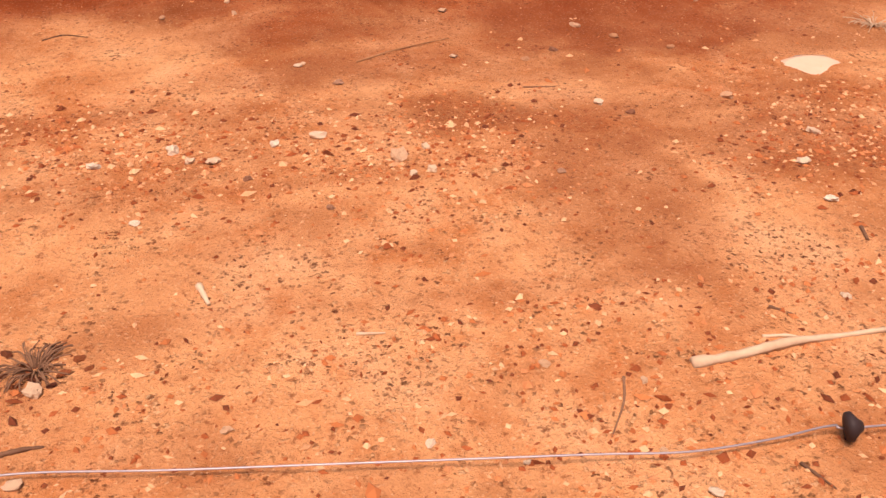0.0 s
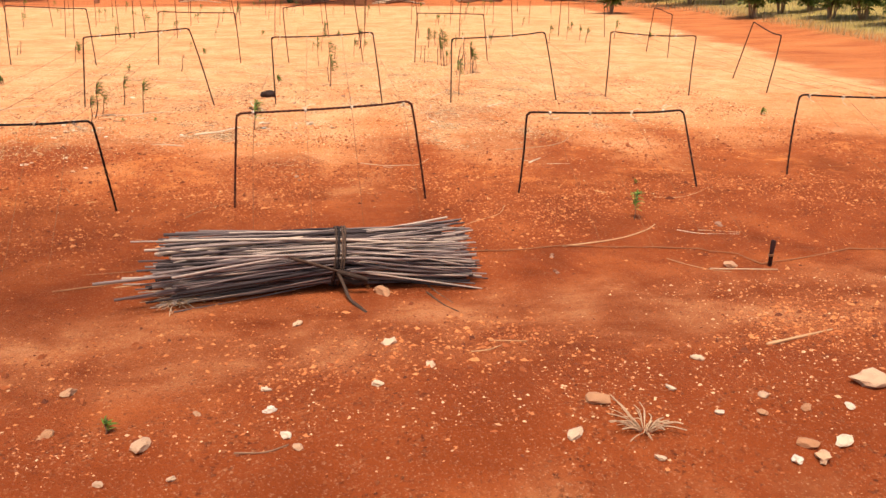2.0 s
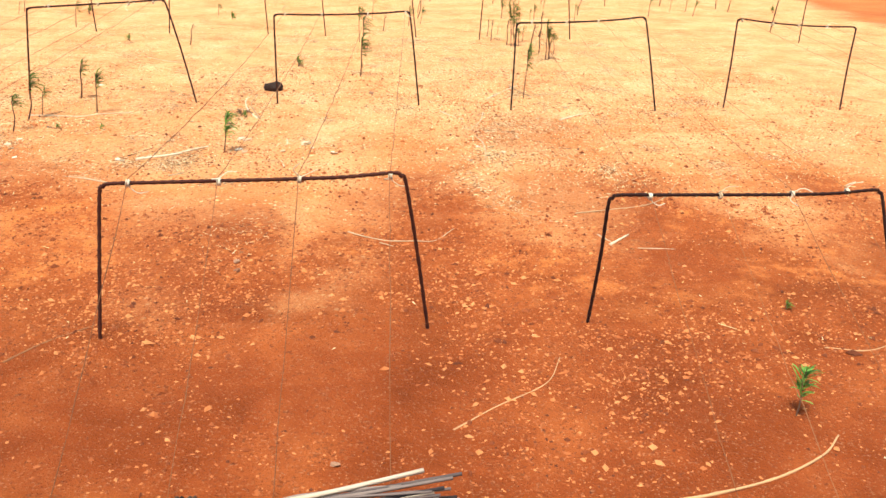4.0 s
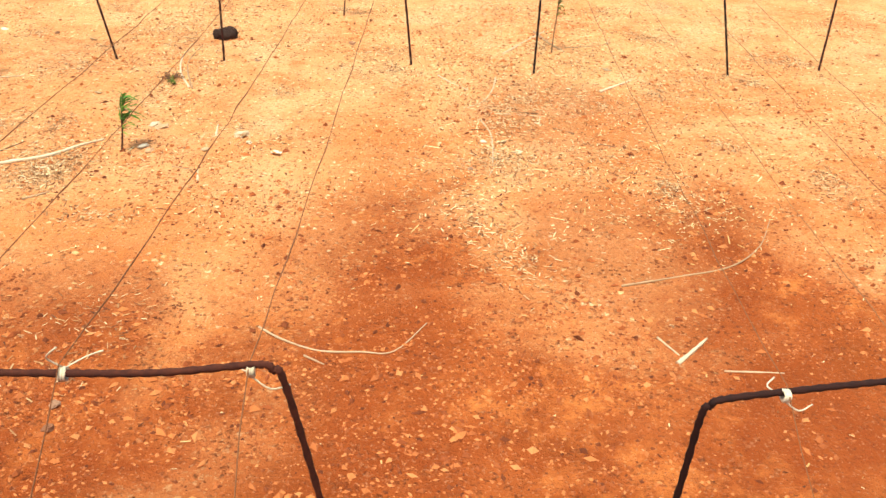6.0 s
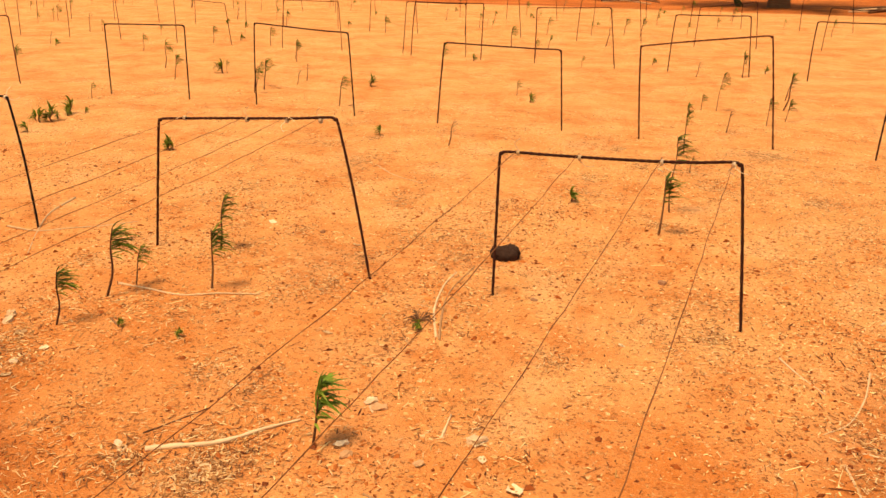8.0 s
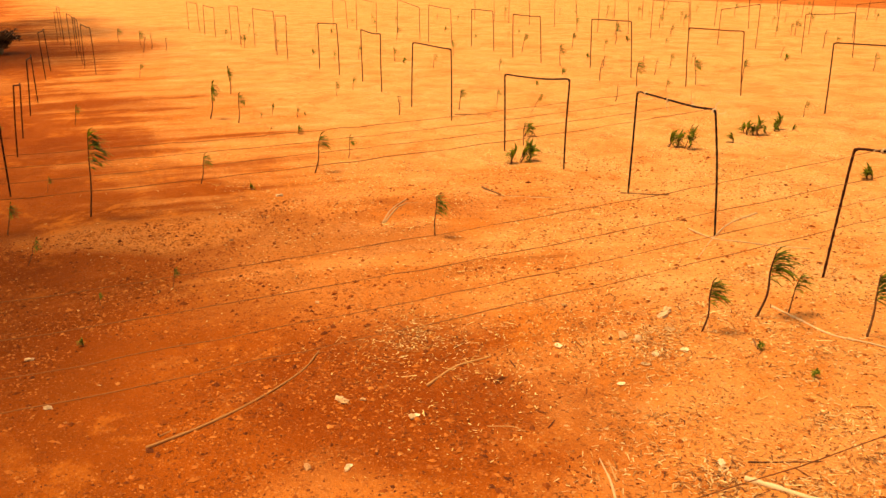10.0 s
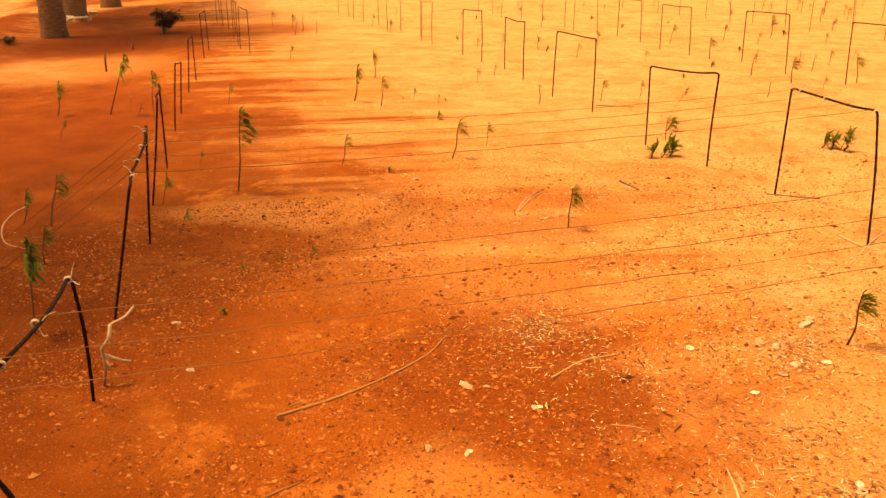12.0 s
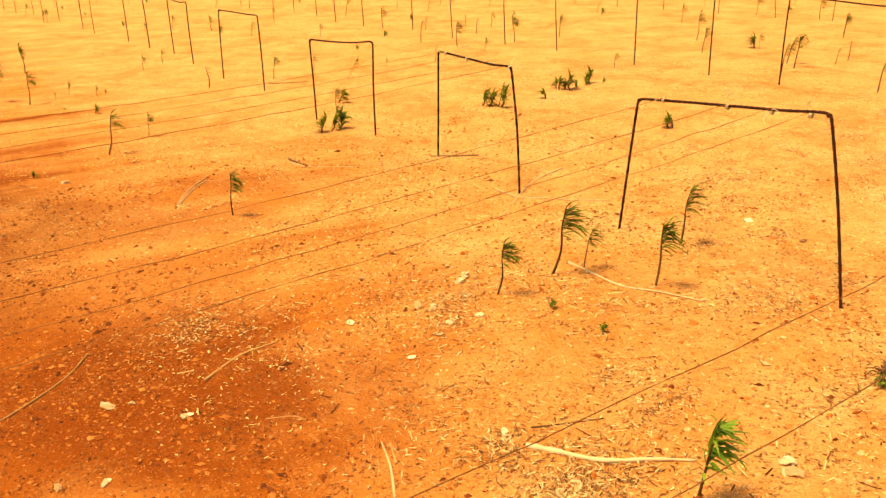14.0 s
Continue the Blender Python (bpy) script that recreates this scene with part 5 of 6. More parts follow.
# ---- loose litter ----
def scatter(name, label, n, seed, material, shape):
    rng = np.random.default_rng(seed)
    V, F, count, tries = [], [], 0, 0
    while count < n and tries < n * 12:
        tries += 1
        got = shape(rng)
        if got is None:
            continue
        v, f = got
        b = len(V)
        V.extend(v)
        F.extend(tuple(i + b for i in q) for q in f)
        count += 1
    return tagged(new(name, mesh_of(name, V, F, material)), label, name.replace("_", " "), kind="stuff")


OCTA = [(0, 2, 4), (2, 1, 4), (1, 3, 4), (3, 0, 4), (2, 0, 5), (1, 2, 5), (3, 1, 5), (0, 3, 5)]


def grain(x, y, r, rng):
    a, k = rng.uniform(0, 6.28), rng.uniform(0.6, 1.5)
    c, s = math.cos(a), math.sin(a)
    z = relief(x, y) + r * 0.15
    out = []
    for px, py, pz in ((1, 0, 0), (-1, 0, 0), (0, 1, 0), (0, -1, 0), (0, 0, 1), (0, 0, -1)):
        q = rng.uniform(0.65, 1.2) * r
        px, py = px * k, py / k
        out.append((x + (px * c - py * s) * q + rng.uniform(-.2, .2) * r, y + (px * s + py * c) * q + rng.uniform(-.2, .2) * r, z + pz * q * 0.7))
    return out, OCTA


def gravel_shape(rng):
    x, y = rng.uniform(-4.6, 4.4), rng.uniform(-0.3, 5.2)
    dense = math.exp(-((y - 4.05) / (0.12 if x < 0.2 else 0.22)) ** 2) + 2.2 * math.exp(-((y - 2.15 + 0.12 * x) / 0.30) ** 2) + (0.40 + 0.9 * max(0.0, min(1.0, x + 0.5)) if y < 1.3 else 0.10 if y < 2 else 0.05)
    dense *= 0.55 + 0.9 * noise.noise((x * 1.1, y * 1.1, 8.0)) + (0.35 if x > 0.6 and y > 3.4 else 0)
    dense += 0.8 * math.exp(-((x - 1.9) / 0.45) ** 2 - ((y - 5.22) / 0.10) ** 2) + (0.22 if x > 1.3 and y > 4.3 else 0)
    if rng.random() > dense:
        return None
    fine = 0.55 if y > 3.2 else 1.0
    return grain(x, y, fine * (0.0028 + 0.0070 * rng.random() ** 2 + 0.010 * rng.random() ** 10), rng)


def crumb_shape(rng):
    x, y = rng.uniform(-4.6, 4.4), rng.uniform(4.2, 12.0)
    worked = math.exp(-((y - 7.4) / 1.05) ** 2) + (0.26 if y > 5.9 else 0.10) + 0.9 * math.exp(-((y - 4.55) / 0.28) ** 2) * (1.0 if x > -0.4 else 0.4)
    if rng.random() > worked * (0.55 + 1.1 * noise.noise((x * 1.3, y * 1.3, 2.0)) + 0.6 * noise.noise((x * 4.0, y * 4.0, 7.0))):
        return None
    return grain(x, y, 0.0020 + 0.0052 * rng.random() ** 2 + 0.011 * rng.random() ** 18, rng)


def sliver(x, y, rng, lo, hi, w):
    a, n = rng.uniform(0, 6.28), rng.uniform(lo, hi)
    dx, dy = math.cos(a) * n / 2, math.sin(a) * n / 2
    sx, sy = -math.sin(a) * w, math.cos(a) * w
    z = relief(x, y) + 0.002
    t = rng.uniform(0, 0.006)
    v = [(x - dx - sx, y - dy - sy, z), (x - dx + sx, y - dy + sy, z), (x - dx, y - dy, z + w * 0.7),
         (x + dx - sx, y + dy - sy, z + t), (x + dx + sx, y + dy + sy, z + t), (x + dx, y + dy, z + t + w * 0.7)]
    return v, [(0, 1, 4, 3), (1, 2, 5, 4), (2, 0, 3, 5), (0, 2, 1), (3, 4, 5)]


def straw_shape(rng):
    x, y = rng.uniform(-5.6, 4.5), rng.uniform(6.6, 15.0)
    clump = 0.06 + 0.9 * max(0.0, noise.noise((x * 0.8, y * 0.8, 4.0))) + 1.3 * max(0.0, noise.noise((x * 3.1, y * 3.1, 9.0)))
    clump += 0.45 * math.exp(-((x - 1.5) / 0.8) ** 2) * math.exp(-((y - 10.0) / 2.0) ** 2)
    clump *= 0.04 + 0.96 * min(1.0, max(0.0, (y - 8.0) / 1.0))
    if rng.random() > clump:
        return None
    return sliver(x, y, rng, 0.003, 0.015 if rng.random() < 0.94 else 0.07, rng.uniform(0.0008, 0.0026))


PATCHES = [(1.23, 8.11, 0.13), (1.3, 9.03, 0.28), (0.12, 9.36, 0.12), (-0.34, 10.82, 0.3), (1.38, 11.84, 0.45), (1.29, 9.07, 0.2), (-0.56, 8.9, 0.16), (-0.37, 10.11, 0.2), (-2.21, 8.49, 0.26), (-0.84, 8.87, 0.14), (-1.72, 9.41, 0.3), (-0.55, 8.86, 0.16), (2.29, 9.63, 0.35), (-3.3, 14.22, 0.5), (-0.06, 7.78, 0.2), (2.58, 11.54, 0.5), (1.23, 10.52, 0.4), (1.66, 10.03, 0.35), (1.1, 9.54, 0.3), (1.87, 9.14, 0.3), (1.9, 12.25, 0.5)]


for k in range(130):
    PATCHES.append((random.uniform(-2.4, 3.2), random.uniform(8.6, 14.0), random.uniform(0.06, 0.24)))


# thicker heaps of chips and husks
HEAPS = [(-0.24, 10.95, 0.11, 0.32), (1.29, 11.84, 0.13, 0.32), (1.28, 9.73, 0.05, 0.07), (-0.55, 8.91, 0.05, 0.06), (1.27, 9.07, 0.05, 0.05), (-0.35, 9.92, 0.04, 0.2), (-0.8, 8.85, 0.04, 0.05), (-0.55, 8.87, 0.04, 0.05), (-1.69, 9.46, 0.06, 0.16), (-2.17, 8.6, 0.16, 0.08), (-0.44, 10.87, 0.07, 0.35), (1.14, 8.31, 0.07, 0.13), (1.26, 8.94, 0.07, 0.11), (-0.23, 10.42, 0.07, 0.15), (-0.29, 8.49, 0.07, 0.05), (-2.25, 8.48, 0.08, 0.08), (-1.6, 9.28, 0.06, 0.05), (1.35, 12.06, 0.13, 0.36), (1.2, 8.97, 0.09, 0.1), (1.07, 8.52, 0.04, 0.1), (1.9, 8.57, 0.07, 0.11)]


def patch_shape(rng):
    if rng.random() < 0.11:
        px, py, rx, ry = HEAPS[rng.integers(len(HEAPS))]
        return sliver(px + rng.normal() * rx * 1.2, py + rng.normal() * ry * 1.2, rng, 0.005, 0.026, rng.uniform(0.0008, 0.0030))
    px, py, r = PATCHES[rng.integers(len(PATCHES))]
    x, y = px + rng.normal() * r * 0.55, py + rng.normal() * r * 0.8
    return sliver(x, y, rng, 0.006, 0.032, rng.uniform(0.0006, 0.0022))


scatter("gravel", "mixed small gravel and crumbs strewn over the bank and track", 46000, 5, PEBBLE, gravel_shape)
scatter("soil_crumbs", "small crumbs of red earth over the worked field", 98000, 6, CLOD, crumb_shape)
scatter("straw", "short bits of dry straw scattered over the field", 52000, 7, STRAW, straw_shape)
scatter("leaf_litter", "grey dry leaf litter in loose patches on the field", 34000, 8, ASH, patch_shape)


# ---- palms ----
def frond_mesh(length, droop, material, seed, pairs=34):
    """An arched midrib with hanging leaflets on both sides, root at the origin, growing along +x."""
    rnd = random.Random(seed)
    rib, p, d = [], Vector((0, 0, 0)), Vector((0.75, 0, 0.66)).normalized()
    n = 14
    for k in range(n + 1):
        rib.append(p.copy())
        d = (d + Vector((0, 0, -droop * (0.5 + k / n)))).normalized()
        p = p + d * length / n
    v, f = tube(rib, [0.028 * (1.05 - i / n) + 0.003 for i in range(n + 1)], 5)
    for k in range(pairs):
        s = 0.16 + 0.84 * k / pairs
        i = min(int(s * n), n - 1)
        root = rib[i].lerp(rib[i + 1], s * n - i)
        along = (rib[i + 1] - rib[i]).normalized()
        for sg in (-1, 1):
            ln = (0.62 * math.sin(math.pi * (0.18 + 0.76 * s)) + 0.1) * rnd.uniform(0.8, 1.15)
            way = (along * 0.75 + Vector((0, sg * 0.8, -0.15 + rnd.uniform(-.3, .2)))).normalized()
            side = along * 0.034 + Vector((0, 0, 0.018))
            m1 = root + way * ln * 0.5 + Vector((0, 0, -0.06 * ln))
            tip = root + way * ln * 0.92 + Vector((0, 0, -0.42 * ln))
            b = len(v)
            v.extend((root - side, root + side, m1 - side * 1.25, m1 + side * 1.25, tip))
            f.extend(((b, b + 1, b + 3, b + 2), (b + 2, b + 3, b + 4)))
    return mesh_of("frond", v, f, material)


FRONDS = [frond_mesh(3.8, 0.12, PALM_LEAF, 1, 44), frond_mesh(3.4, 0.16, PALM_LEAF, 2, 44), frond_mesh(4.2, 0.17, PALM_LEAF, 3, 48)]
DEAD_FRONDS = [frond_mesh(2.6, 0.36, PALM_DEAD, 4), frond_mesh(2.9, 0.30, PALM_DEAD, 5)]


def palm(x, y, height, r, seed, lean=0.15, green=16, dead=6, hanging=()):
    rnd = random.Random(seed)
    ob = thing("palm_tree", "coconut palm with ringed grey trunk and drooping fronds", "palm tree", "palms of the place", (x, y, ground_z(x, y)))
    w = rnd.uniform(0, 6.28)
    line = [Vector((math.cos(w) * lean * s * s * height, math.sin(w) * lean * s * s * height, s * height - 0.1)) for s in np.linspace(0, 1, 40)]
    rad = [r * (1.35 if i == 0 else 1.22 - 0.02 * i if i < 6 else 1.0 - 0.006 * i) * (1.05 if i % 2 else 0.97) for i in range(40)]
    v, f = tube(line, rad, 14)
    part("trunk", mesh_of("trunk", v, f, PALM_TRUNK, True), ob)
    top = line[-1]
    for k in range(green + dead):
        isdead = k >= green
        a = k * 137.5 + rnd.uniform(-14, 14)
        tilt = rnd.uniform(-38, 28) if not isdead else rnd.uniform(15, 50)
        part("frond", rnd.choice(DEAD_FRONDS if isdead else FRONDS), ob, "brown dead frond" if isdead else "",
             Matrix.Translation(top + Vector((0, 0, -0.12 if isdead else 0))) @ pose(0, 0, 0, rnd.uniform(-15, 15), tilt, a))
    # old fronds that arch over and hang down to the ground
    for k, (a, tilt, old) in enumerate(hanging):
        part("frond", (DEAD_FRONDS if old else FRONDS)[k % 2], ob, "brown dead frond" if old else "",
             Matrix.Translation(top) @ pose(0, 0, 0, rnd.uniform(-10, 10), tilt, a))
    return ob


palm(1.71, 32.51, 2.6, 0.25, 1, 0.03, 15, 7, [(182, 26, False), (188, 62, False), (20, 10, False), (300, 30, False)])
palm(8.14, 38.08, 2.5, 0.27, 2, 0.03, 16, 8, [(180, 24, False), (205, 45, True), (160, 48, False), (270, 40, True), (330, 46, False), (100, 44, True)])
palm(9.5, 39.82, 2.7, 0.22, 3, 0.03, 16, 8, [(200, 50, True), (340, 40, False), (250, 46, True), (290, 50, False), (20, 42, True)])
palm(10.35, 38.31, 2.4, 0.20, 4, 0.03, 16, 6, [(180, 40, False), (225, 52, True), (0, 34, False), (300, 46, True), (30, 44, True)])
palm(-10.59, 34.02, 2.6, 0.22, 5, 0.03, 14, 9, [(0, 22, False), (350, 36, True), (320, 40, False), (10, 50, True)])
palm(-17.58, 5.32, 6.2, 0.20, 6, 0.05, 13, 2)
palm(-22.6, 5.35, 6.0, 0.24, 7, 0.05, 16, 2)
palm(-27.2, 6.0, 6.2, 0.24, 8, 0.05, 11, 1)
# unseen palm added in line with the row, to shade the field's left side
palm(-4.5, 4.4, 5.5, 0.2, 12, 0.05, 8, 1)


# ---- shrubs, trees, grass ----
def lobed_leaf(v, f, root, way, size, rnd, lobes=5):
    up = Vector((0, 0, 1))
    side = way.cross(up)
    side = side.normalized() if side.length > 0.05 else Vector((1, 0, 0))
    for k in range(lobes):
        a = (k - (lobes - 1) / 2) * 0.62
        d = (way * math.cos(a) + side * math.sin(a) + up * rnd.uniform(-0.45, -0.05)).normalized()
        n = d.cross(up).normalized() * size * 0.16
        m1, tip = root + d * size * 0.55 + up * 0.02, root + d * size + up * (-0.12 * size)
        b = len(v)
        v.extend((root, m1 - n, m1 + n, tip))
        f.append((b, b + 1, b + 3, b + 2))


def shrub(x, y, h, r, seed, leaves=420, leaf=0.16, material=None, name="cassava_shrub", label="leafy green cassava shrub on the dry red bank"):
    rnd = random.Random(seed)
    ob = thing(name, label, "shrub", "shrubs of the bank", (x, y, ground_z(x, y)))
    tips = []
    for k in range(9):
        w, s = rnd.uniform(0, 6.28), rnd.uniform(0.35, 1.0)
        top = Vector((math.cos(w) * r * s, math.sin(w) * r * s, h * rnd.uniform(0.65, 1.0) * (1.12 - 0.35 * s)))
        line = smooth_line([(0.05 * math.cos(w), 0.05 * math.sin(w), -0.03), Vector((top.x * 0.35, top.y * 0.35, top.z * 0.55)), top], 5)
        v, f = tube(line, [0.016 * (1.1 - 0.8 * i / len(line)) for i in range(len(line))], 5)
        part("stem", mesh_of("stem", v, f, WOOD_POST, True), ob)
        tips.append(line)
    v, f = [], []
    for k in range(leaves):
        line = rnd.choice(tips)
        s = rnd.uniform(0.35, 1.0)
        p = line[min(int(s * len(line)), len(line) - 1)]
        w = rnd.uniform(0, 6.28)
        way = Vector((math.cos(w), math.sin(w), rnd.uniform(-0.3, 0.4))).normalized()
        lobed_leaf(v, f, p + way * rnd.uniform(0.04, 0.30) * r, way, leaf * rnd.uniform(0.6, 1.2), rnd)
    part("foliage", mesh_of("foliage", v, f, material or BUSH_LEAF), ob)
    return ob


SHRUBS = [(9.07, 25.05, 1.1, 0.55), (12.45, 29.73, 1.74, 0.91), (12.57, 27.35, 1.69, 0.94), (12.93, 26.16, 1.63, 0.73), (11.35, 21.71, 1.09, 0.64), (12.31, 22.05, 1.11, 0.47), (12.14, 19.77, 1.0, 0.58), (12.27, 18.84, 0.96, 0.63), (13.66, 31.06, 1.63, 1.06), (13.4, 38.67, 1.66, 1.16), (14.95, 30.05, 1.41, 0.95), (14.4, 34.98, 1.62, 0.95), (17.45, 36.27, 1.58, 1.14), (12.05, 17.28, 0.99, 0.65), (12.95, 21.83, 0.76, 0.4), (13.79, 36.4, 1.57, 0.98)]
for k, (x, y, h, r) in enumerate(SHRUBS):
    shrub(x, y, h * 1.2, r * 1.25, 200 + k, 560)
shrub(-17.29, 7.28, 0.50, 0.36, 301, 260, 0.09, PALM_DEAD, "dark_bush", "low dark bush at the edge of the field")
shrub(-15.98, 4.74, 0.16, 0.12, 302, 60, 0.06, PALM_DEAD, "dark_weed", "small dark weed beside a palm")


def tree(x, y, h, r, seed):
    rnd = random.Random(seed)
    ob = thing("broadleaf_tree", "dense dark green broadleaf tree standing behind a fence", "tree", "trees beyond the fence", (x, y, ground_z(x, y)))
    v, f = [], []
    tube([(0, 0, -0.2), (0.05, 0.02, h * 0.25), (0.0, 0.1, h * 0.5)], [0.22, 0.17, 0.12], 8, v, f)
    centres = []
    for k in range(13):
        w = rnd.uniform(0, 6.28)
        c = Vector((math.cos(w) * r * rnd.uniform(0.2, 0.8), math.sin(w) * r * rnd.uniform(0.2, 0.8), h * rnd.uniform(0.18, 0.88)))
        tube(smooth_line([(0, 0.05, h * 0.3), Vector((c.x * 0.4, c.y * 0.4, c.z * 0.8)), c], 4), 0.05, 5, v, f)
        centres.append((c, r * rnd.uniform(0.32, 0.55)))
    part("trunk", mesh_of("trunk", v, f, WOOD_POST, True), ob)
    v, f = [], []
    for k in range(4200):
        c, q = rnd.choice(centres)
        d = Vector((rnd.gauss(0, 1), rnd.gauss(0, 1), rnd.gauss(0, 0.8))).normalized()
        p = c + d * q * rnd.uniform(0.55, 1.08)
        if p.z < 0.25:
            continue
        w = rnd.uniform(0, 6.28)
        s = rnd.uniform(0.16, 0.34)
        u = Vector((math.cos(w), math.sin(w), rnd.uniform(-0.6, 0.2))) * s
        n = Vector((-math.sin(w), math.cos(w), rnd.uniform(-0.3, 0.3))) * s * 0.5
        b = len(v)
        v.extend((p - u, p - n, p + u, p + n))
        f.append((b, b + 1, b + 2, b + 3))
    part("crown", mesh_of("crown", v, f, TREE_LEAF), ob)
    return ob


proto_trees = [tree(-39, 112, 4.6, 3.2, 1), tree(-25, 116, 5.2, 3.6, 2), tree(-10, 112, 4.2, 3.0, 3)]
for k, (x, y) in enumerate([(-56, 115), (-49, 118), (-32, 120), (-18, 118), (-14, 122), (-3, 118), (1, 112), (6, 122), (20, 116), (26, 112), (30, 108), (35, 104), (-67, 118), (-35, 112), (-29, 113), (-21, 112), (-6, 114), (17, 114)]):
    copy_thing(proto_trees[k % 3], Matrix.Translation((x, y, ground_z(x, y))) @ pose(0, 0, 0, 0, 0, 67 * k) @ Matrix.Scale(random.uniform(0.75, 1.25), 4))


def grass_field(name, label, n, seed, material, area, hlo, hhi, width):
    rng = np.random.default_rng(seed)
    V, F = [], []
    for k in range(n):
        x, y = area(rng)
        far = math.hypot(x, y)
        h, w = rng.uniform(hlo, hhi), width * (0.6 + far / 40)
        a = rng.uniform(0, 3.14)
        sx, sy = math.cos(a) * w, math.sin(a) * w
        z = ground_z(x, y) - 0.02
        lx, ly = rng.uniform(-0.35, 0.45) * h, rng.uniform(-0.3, 0.4) * h
        b = len(V)
        V.extend(((x - sx, y - sy, z), (x + sx, y + sy, z), (x + lx * 0.4 + sx * 0.8, y + ly * 0.4 + sy * 0.8, z + h * 0.62), (x + lx * 0.4 - sx * 0.8, y + ly * 0.4 - sy * 0.8, z + h * 0.62), (x + lx, y + ly, z + h)))
        F.extend(((b, b + 1, b + 2, b + 3), (b + 3, b + 2, b + 4)))
    tagged(new(name, mesh_of(name, V, F, material)), label, "grass", kind="stuff")


def right_field(rng):
    y = 13 + 65 * rng.random() ** 1.6
    return 14.0 + max(0, (26 - y) * 0.05) + rng.random() ** 1.3 * (14 + y * 0.9), y


def bank_verge(rng):
    y = rng.uniform(13, 34)
    return 5.2 + (min(y, 25.0) - 2.0) * 0.18 + 2.5 + rng.random() ** 1.5 * 2.4 - max(0, y - 22) * 0.12, y


def fence_verge(rng):
    return rng.uniform(-75, 80), rng.uniform(98, 110)


grass_field("tall_grass", "tall yellow-green grass covering the slope beyond the bank", 26000, 21, GRASS, right_field, 0.5, 1.15, 0.014)
grass_field("dry_grass", "bleached dry grass along the red bank", 3800, 22, DRY_GRASS, bank_verge, 0.06, 0.22, 0.004)
grass_field("verge_weeds", "green weeds along a far fence line", 9000, 23, VERGE, fence_verge, 0.2, 0.9, 0.02)


# ---- far things ----
def fence():
    ob = thing("fence", "pale posts of a wire fence along the far edge", "fence", kind="", at=(-3.5, 97, ground_z(-3.5, 97)))
    v, f = tube([(0, 0, -0.3), (0, 0, 0.6), (0.01, 0, 1.2)], [0.11, 0.105, 0.10], 6)
    post = mesh_of("post", v, f, CONCRETE_POST, True)
    for k in range(44):
        part("post", post, ob, "", Matrix.Translation((-62 + k * 2.95 + random.uniform(-0.2, 0.2), 0, 0)) @ pose(0, 0, 0, random.uniform(-3, 3), random.uniform(-4, 4)))
    v, f = tube([(0, 0, 0), (0.55, 0, 0.75), (0.78, 0, 1.1)], 0.06, 6)
    brace = mesh_of("brace", v, f, CONCRETE_POST, True)
    for x in (-3.9, -23.0):
        part("brace", brace, ob, "slanting pale brace", Matrix.Translation((x, 0, 0)))
    for z in (0.35, 0.75, 1.12):
        v, f = tube([(-62, 0, z), (0, 0, z - 0.03), (65, 0, z)], 0.006, 4)
        part("fence_wire", mesh_of("fence_wire", v, f, WIRE), ob)


fence()


def box(v, f, lo, hi):
    b = len(v)
    for z in (lo[2], hi[2]):
        v.extend(((lo[0], lo[1], z), (hi[0], lo[1], z), (hi[0], hi[1], z), (lo[0], hi[1], z)))
    f.extend(tuple(b + i for i in q) for q in ((3, 2, 1, 0), (4, 5, 6, 7), (0, 1, 5, 4), (1, 2, 6, 5), (2, 3, 7, 6), (3, 0, 4, 7)))


def house():
    ob = thing("house", "low white limewashed house with a pale sheet roof", "house", at=(11.7, 108, ground_z(11.7, 108)))
    ob.rotation_euler = (0, 0, radians(-12))
    v, f = [], []
    for lo, hi in (((-3.2, 0, 0), (-0.9, 0.2, 2.1)), ((-0.9, 0, 0), (0.1, 0.2, 0.9)), ((-0.9, 0, 1.8), (0.1, 0.2, 2.1)), ((0.1, 0, 0), (3.0, 0.2, 2.1)), ((-3.2, 0.2, 0), (-3.0, 4, 2.1)), ((2.8, 0.2, 0), (3.0, 4, 2.1)), ((-3.2, 4, 0), (3.0, 4.2, 2.1))):
        box(v, f, lo, hi)
    part("wall", mesh_of("wall", v, f, LIMEWASH), ob)
    v = [(-3.6, -0.4, 2.12), (3.4, -0.4, 2.12), (3.4, 2.1, 2.95), (-3.6, 2.1, 2.95), (3.4, 4.6, 2.12), (-3.6, 4.6, 2.12)]
    v += [(x, y, z - 0.08) for x, y, z in v]
    f = [(0, 1, 2, 3), (3, 2, 4, 5), (9, 8, 7, 6), (11, 10, 8, 9), (0, 6, 7, 1), (5, 4, 10, 11), (1, 7, 8, 2), (2, 8, 10, 4), (3, 9, 6, 0), (5, 11, 9, 3)]
    part("roof", mesh_of("roof", v, f, ROOF_SHEET), ob)
    v, f = [], []
    box(v, f, (-0.9, 0.1, 0.9), (0.1, 0.14, 1.8))
    part("window", mesh_of("window", v, f, DARK_PANE), ob, "dark unlit window")


house()


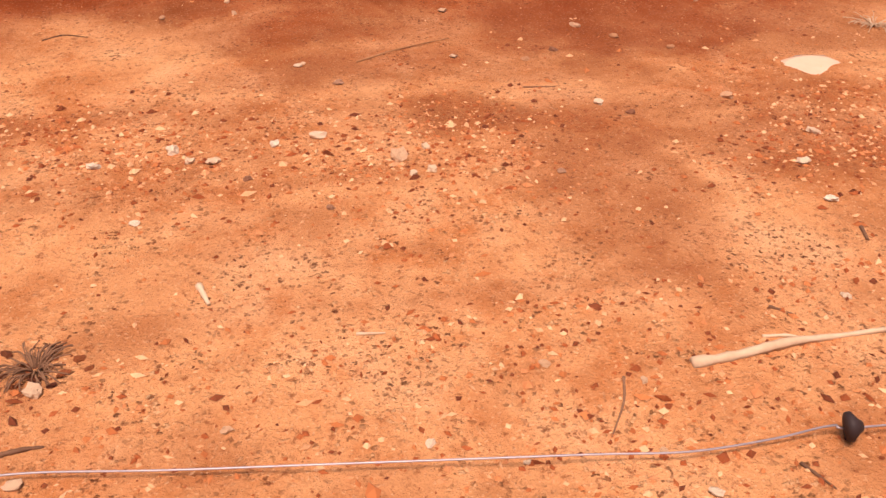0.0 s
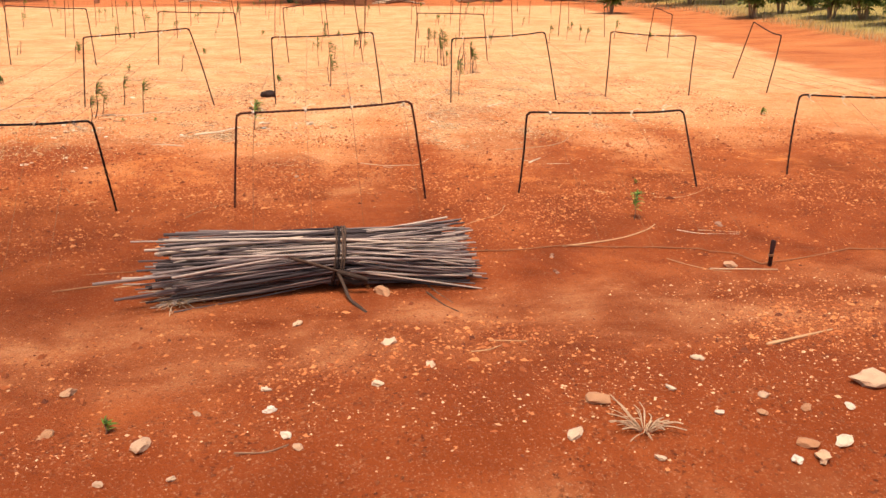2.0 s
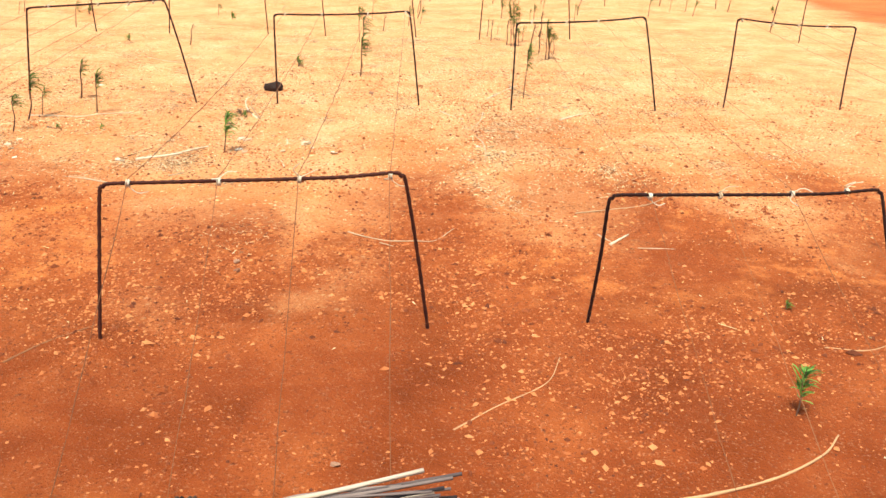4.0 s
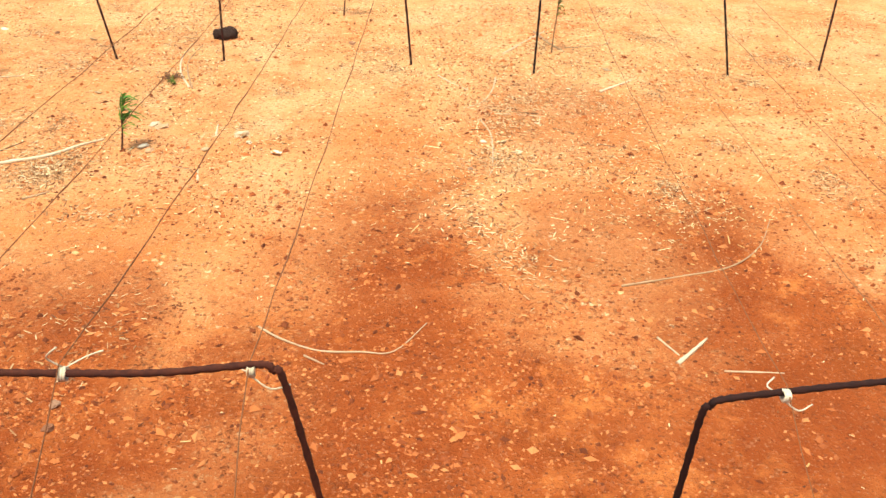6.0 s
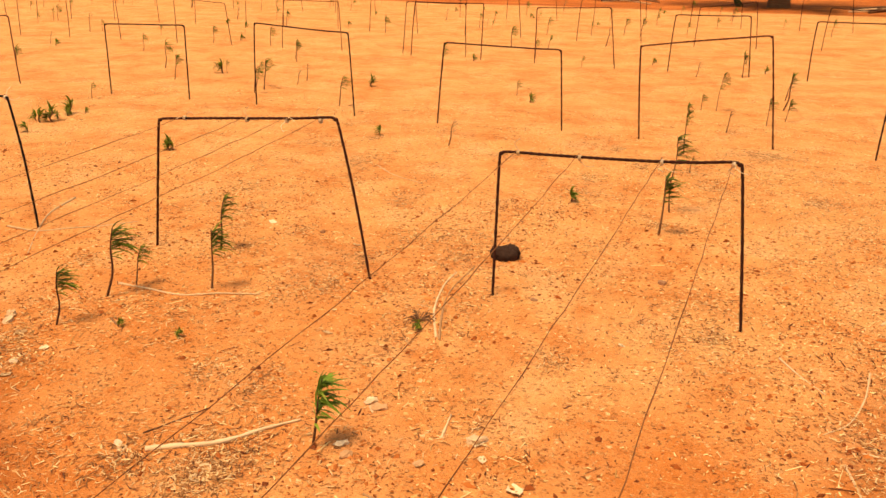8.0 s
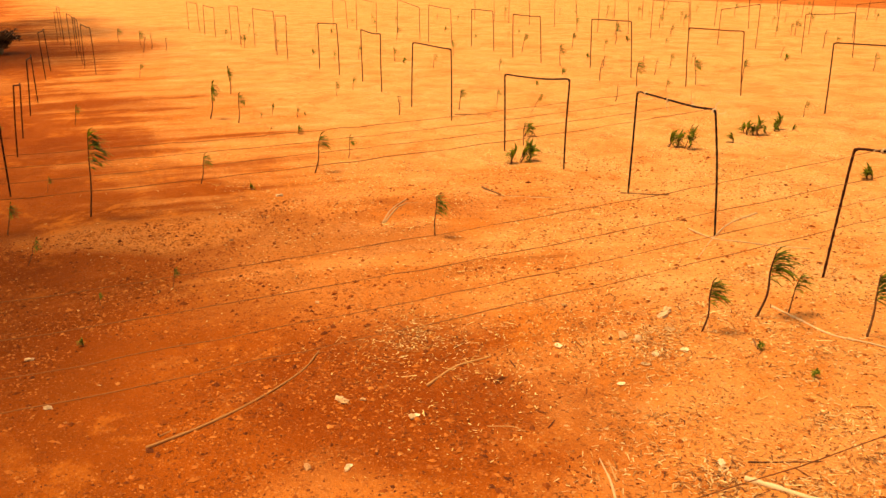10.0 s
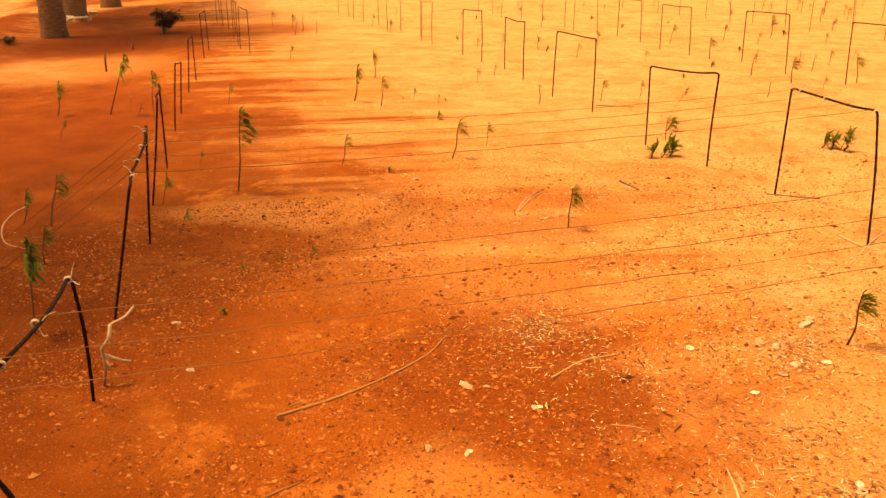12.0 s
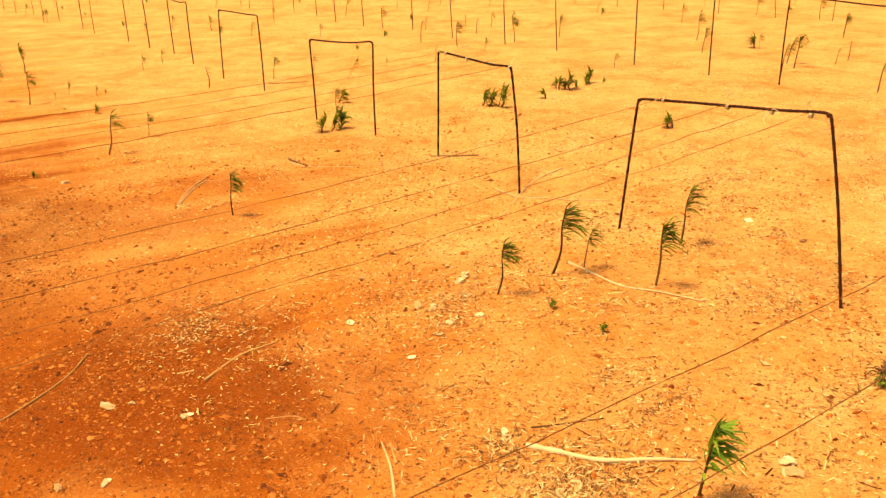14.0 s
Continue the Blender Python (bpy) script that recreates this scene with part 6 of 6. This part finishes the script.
def drum():
    x, y = -15.16, 88.0
    ob = thing("water_drum", "black plastic drum standing before a far fence", "drum", at=(x, y, ground_z(x, y)))
    v, f = tube([(0, 0, 0), (0, 0, 0.04), (0, 0, 0.5), (0, 0, 0.9), (0, 0, 0.98), (0, 0, 1.0)], [0.27, 0.30, 0.31, 0.30, 0.24, 0.18], 16)
    part("barrel", mesh_of("barrel", v, f, RUBBER, True), ob)
    v, f = tube([(0, 0, 1.0), (0, 0, 1.08)], [0.16, 0.15], 12)
    part("lid", mesh_of("lid", v, f, RUBBER, True), ob)


drum()


def pole(x, y, h, r):
    line = [Vector((0.02 * math.sin(k), 0, -0.3 + (h + 0.3) * k / 8)) for k in range(9)]
    v, f = tube(line, [r * (1.05 - 0.03 * k) for k in range(9)], 10)
    ob = new("wooden_pole", mesh_of("wooden_pole", v, f, WOOD_POST, True))
    ob.location = (x, y, ground_z(x, y))
    tagged(ob, "bare weathered wooden pole standing at the far field edge", "pole")


pole(-5.36, 32.28, 5.0, 0.085)


def frond_pile(x, y, seed, length=2.0, n=14):
    rnd = random.Random(seed)
    ob = thing("frond_pile", "low pile of dry cut palm ribs at the far field edge", "palm rib pile", "piles at the field edge", (x, y, ground_z(x, y)))
    for k in range(n):
        z = 0.03 + 0.012 * k
        p, q = Vector((-length / 2 + rnd.uniform(-.3, .3), rnd.uniform(-.25, .25), z)), Vector((length / 2 + rnd.uniform(-.3, .3), rnd.uniform(-.25, .25), z + rnd.uniform(-.03, .05)))
        v, f = tube(smooth_line([p, p.lerp(q, 0.5) + Vector((0, 0, 0.05)), q], 4), rnd.uniform(0.015, 0.03), 5)
        part("palm_rib", mesh_of("palm_rib", v, f, DRY_WOOD if k % 5 == 0 else BROWN_WOOD, True), ob)


frond_pile(4.09, 30.42, 1, 1.28, 8)
frond_pile(6.78, 30.65, 2, 1.39, 9)
frond_pile(10.49, 31.12, 3, 2.09)
frond_pile(-1.98, 31.35, 4, 1.16, 6)


def stub(x, y, h, lean):
    v, f = tube([(0, 0, -0.05), (lean * 0.5, 0, h * 0.5), (lean, 0.01, h)], [0.014, 0.013, 0.011], 6)
    ob = new("stake", mesh_of("stake", v, f, BROWN_WOOD, True))
    ob.location = (x, y, relief(x, y))
    tagged(ob, "short brown stake stuck in red soil", "stake", "stakes by the field")


stub(-11.85, 6.45, 0.26, -0.05)
stub(-14.45, 6.76, 0.17, -0.03)
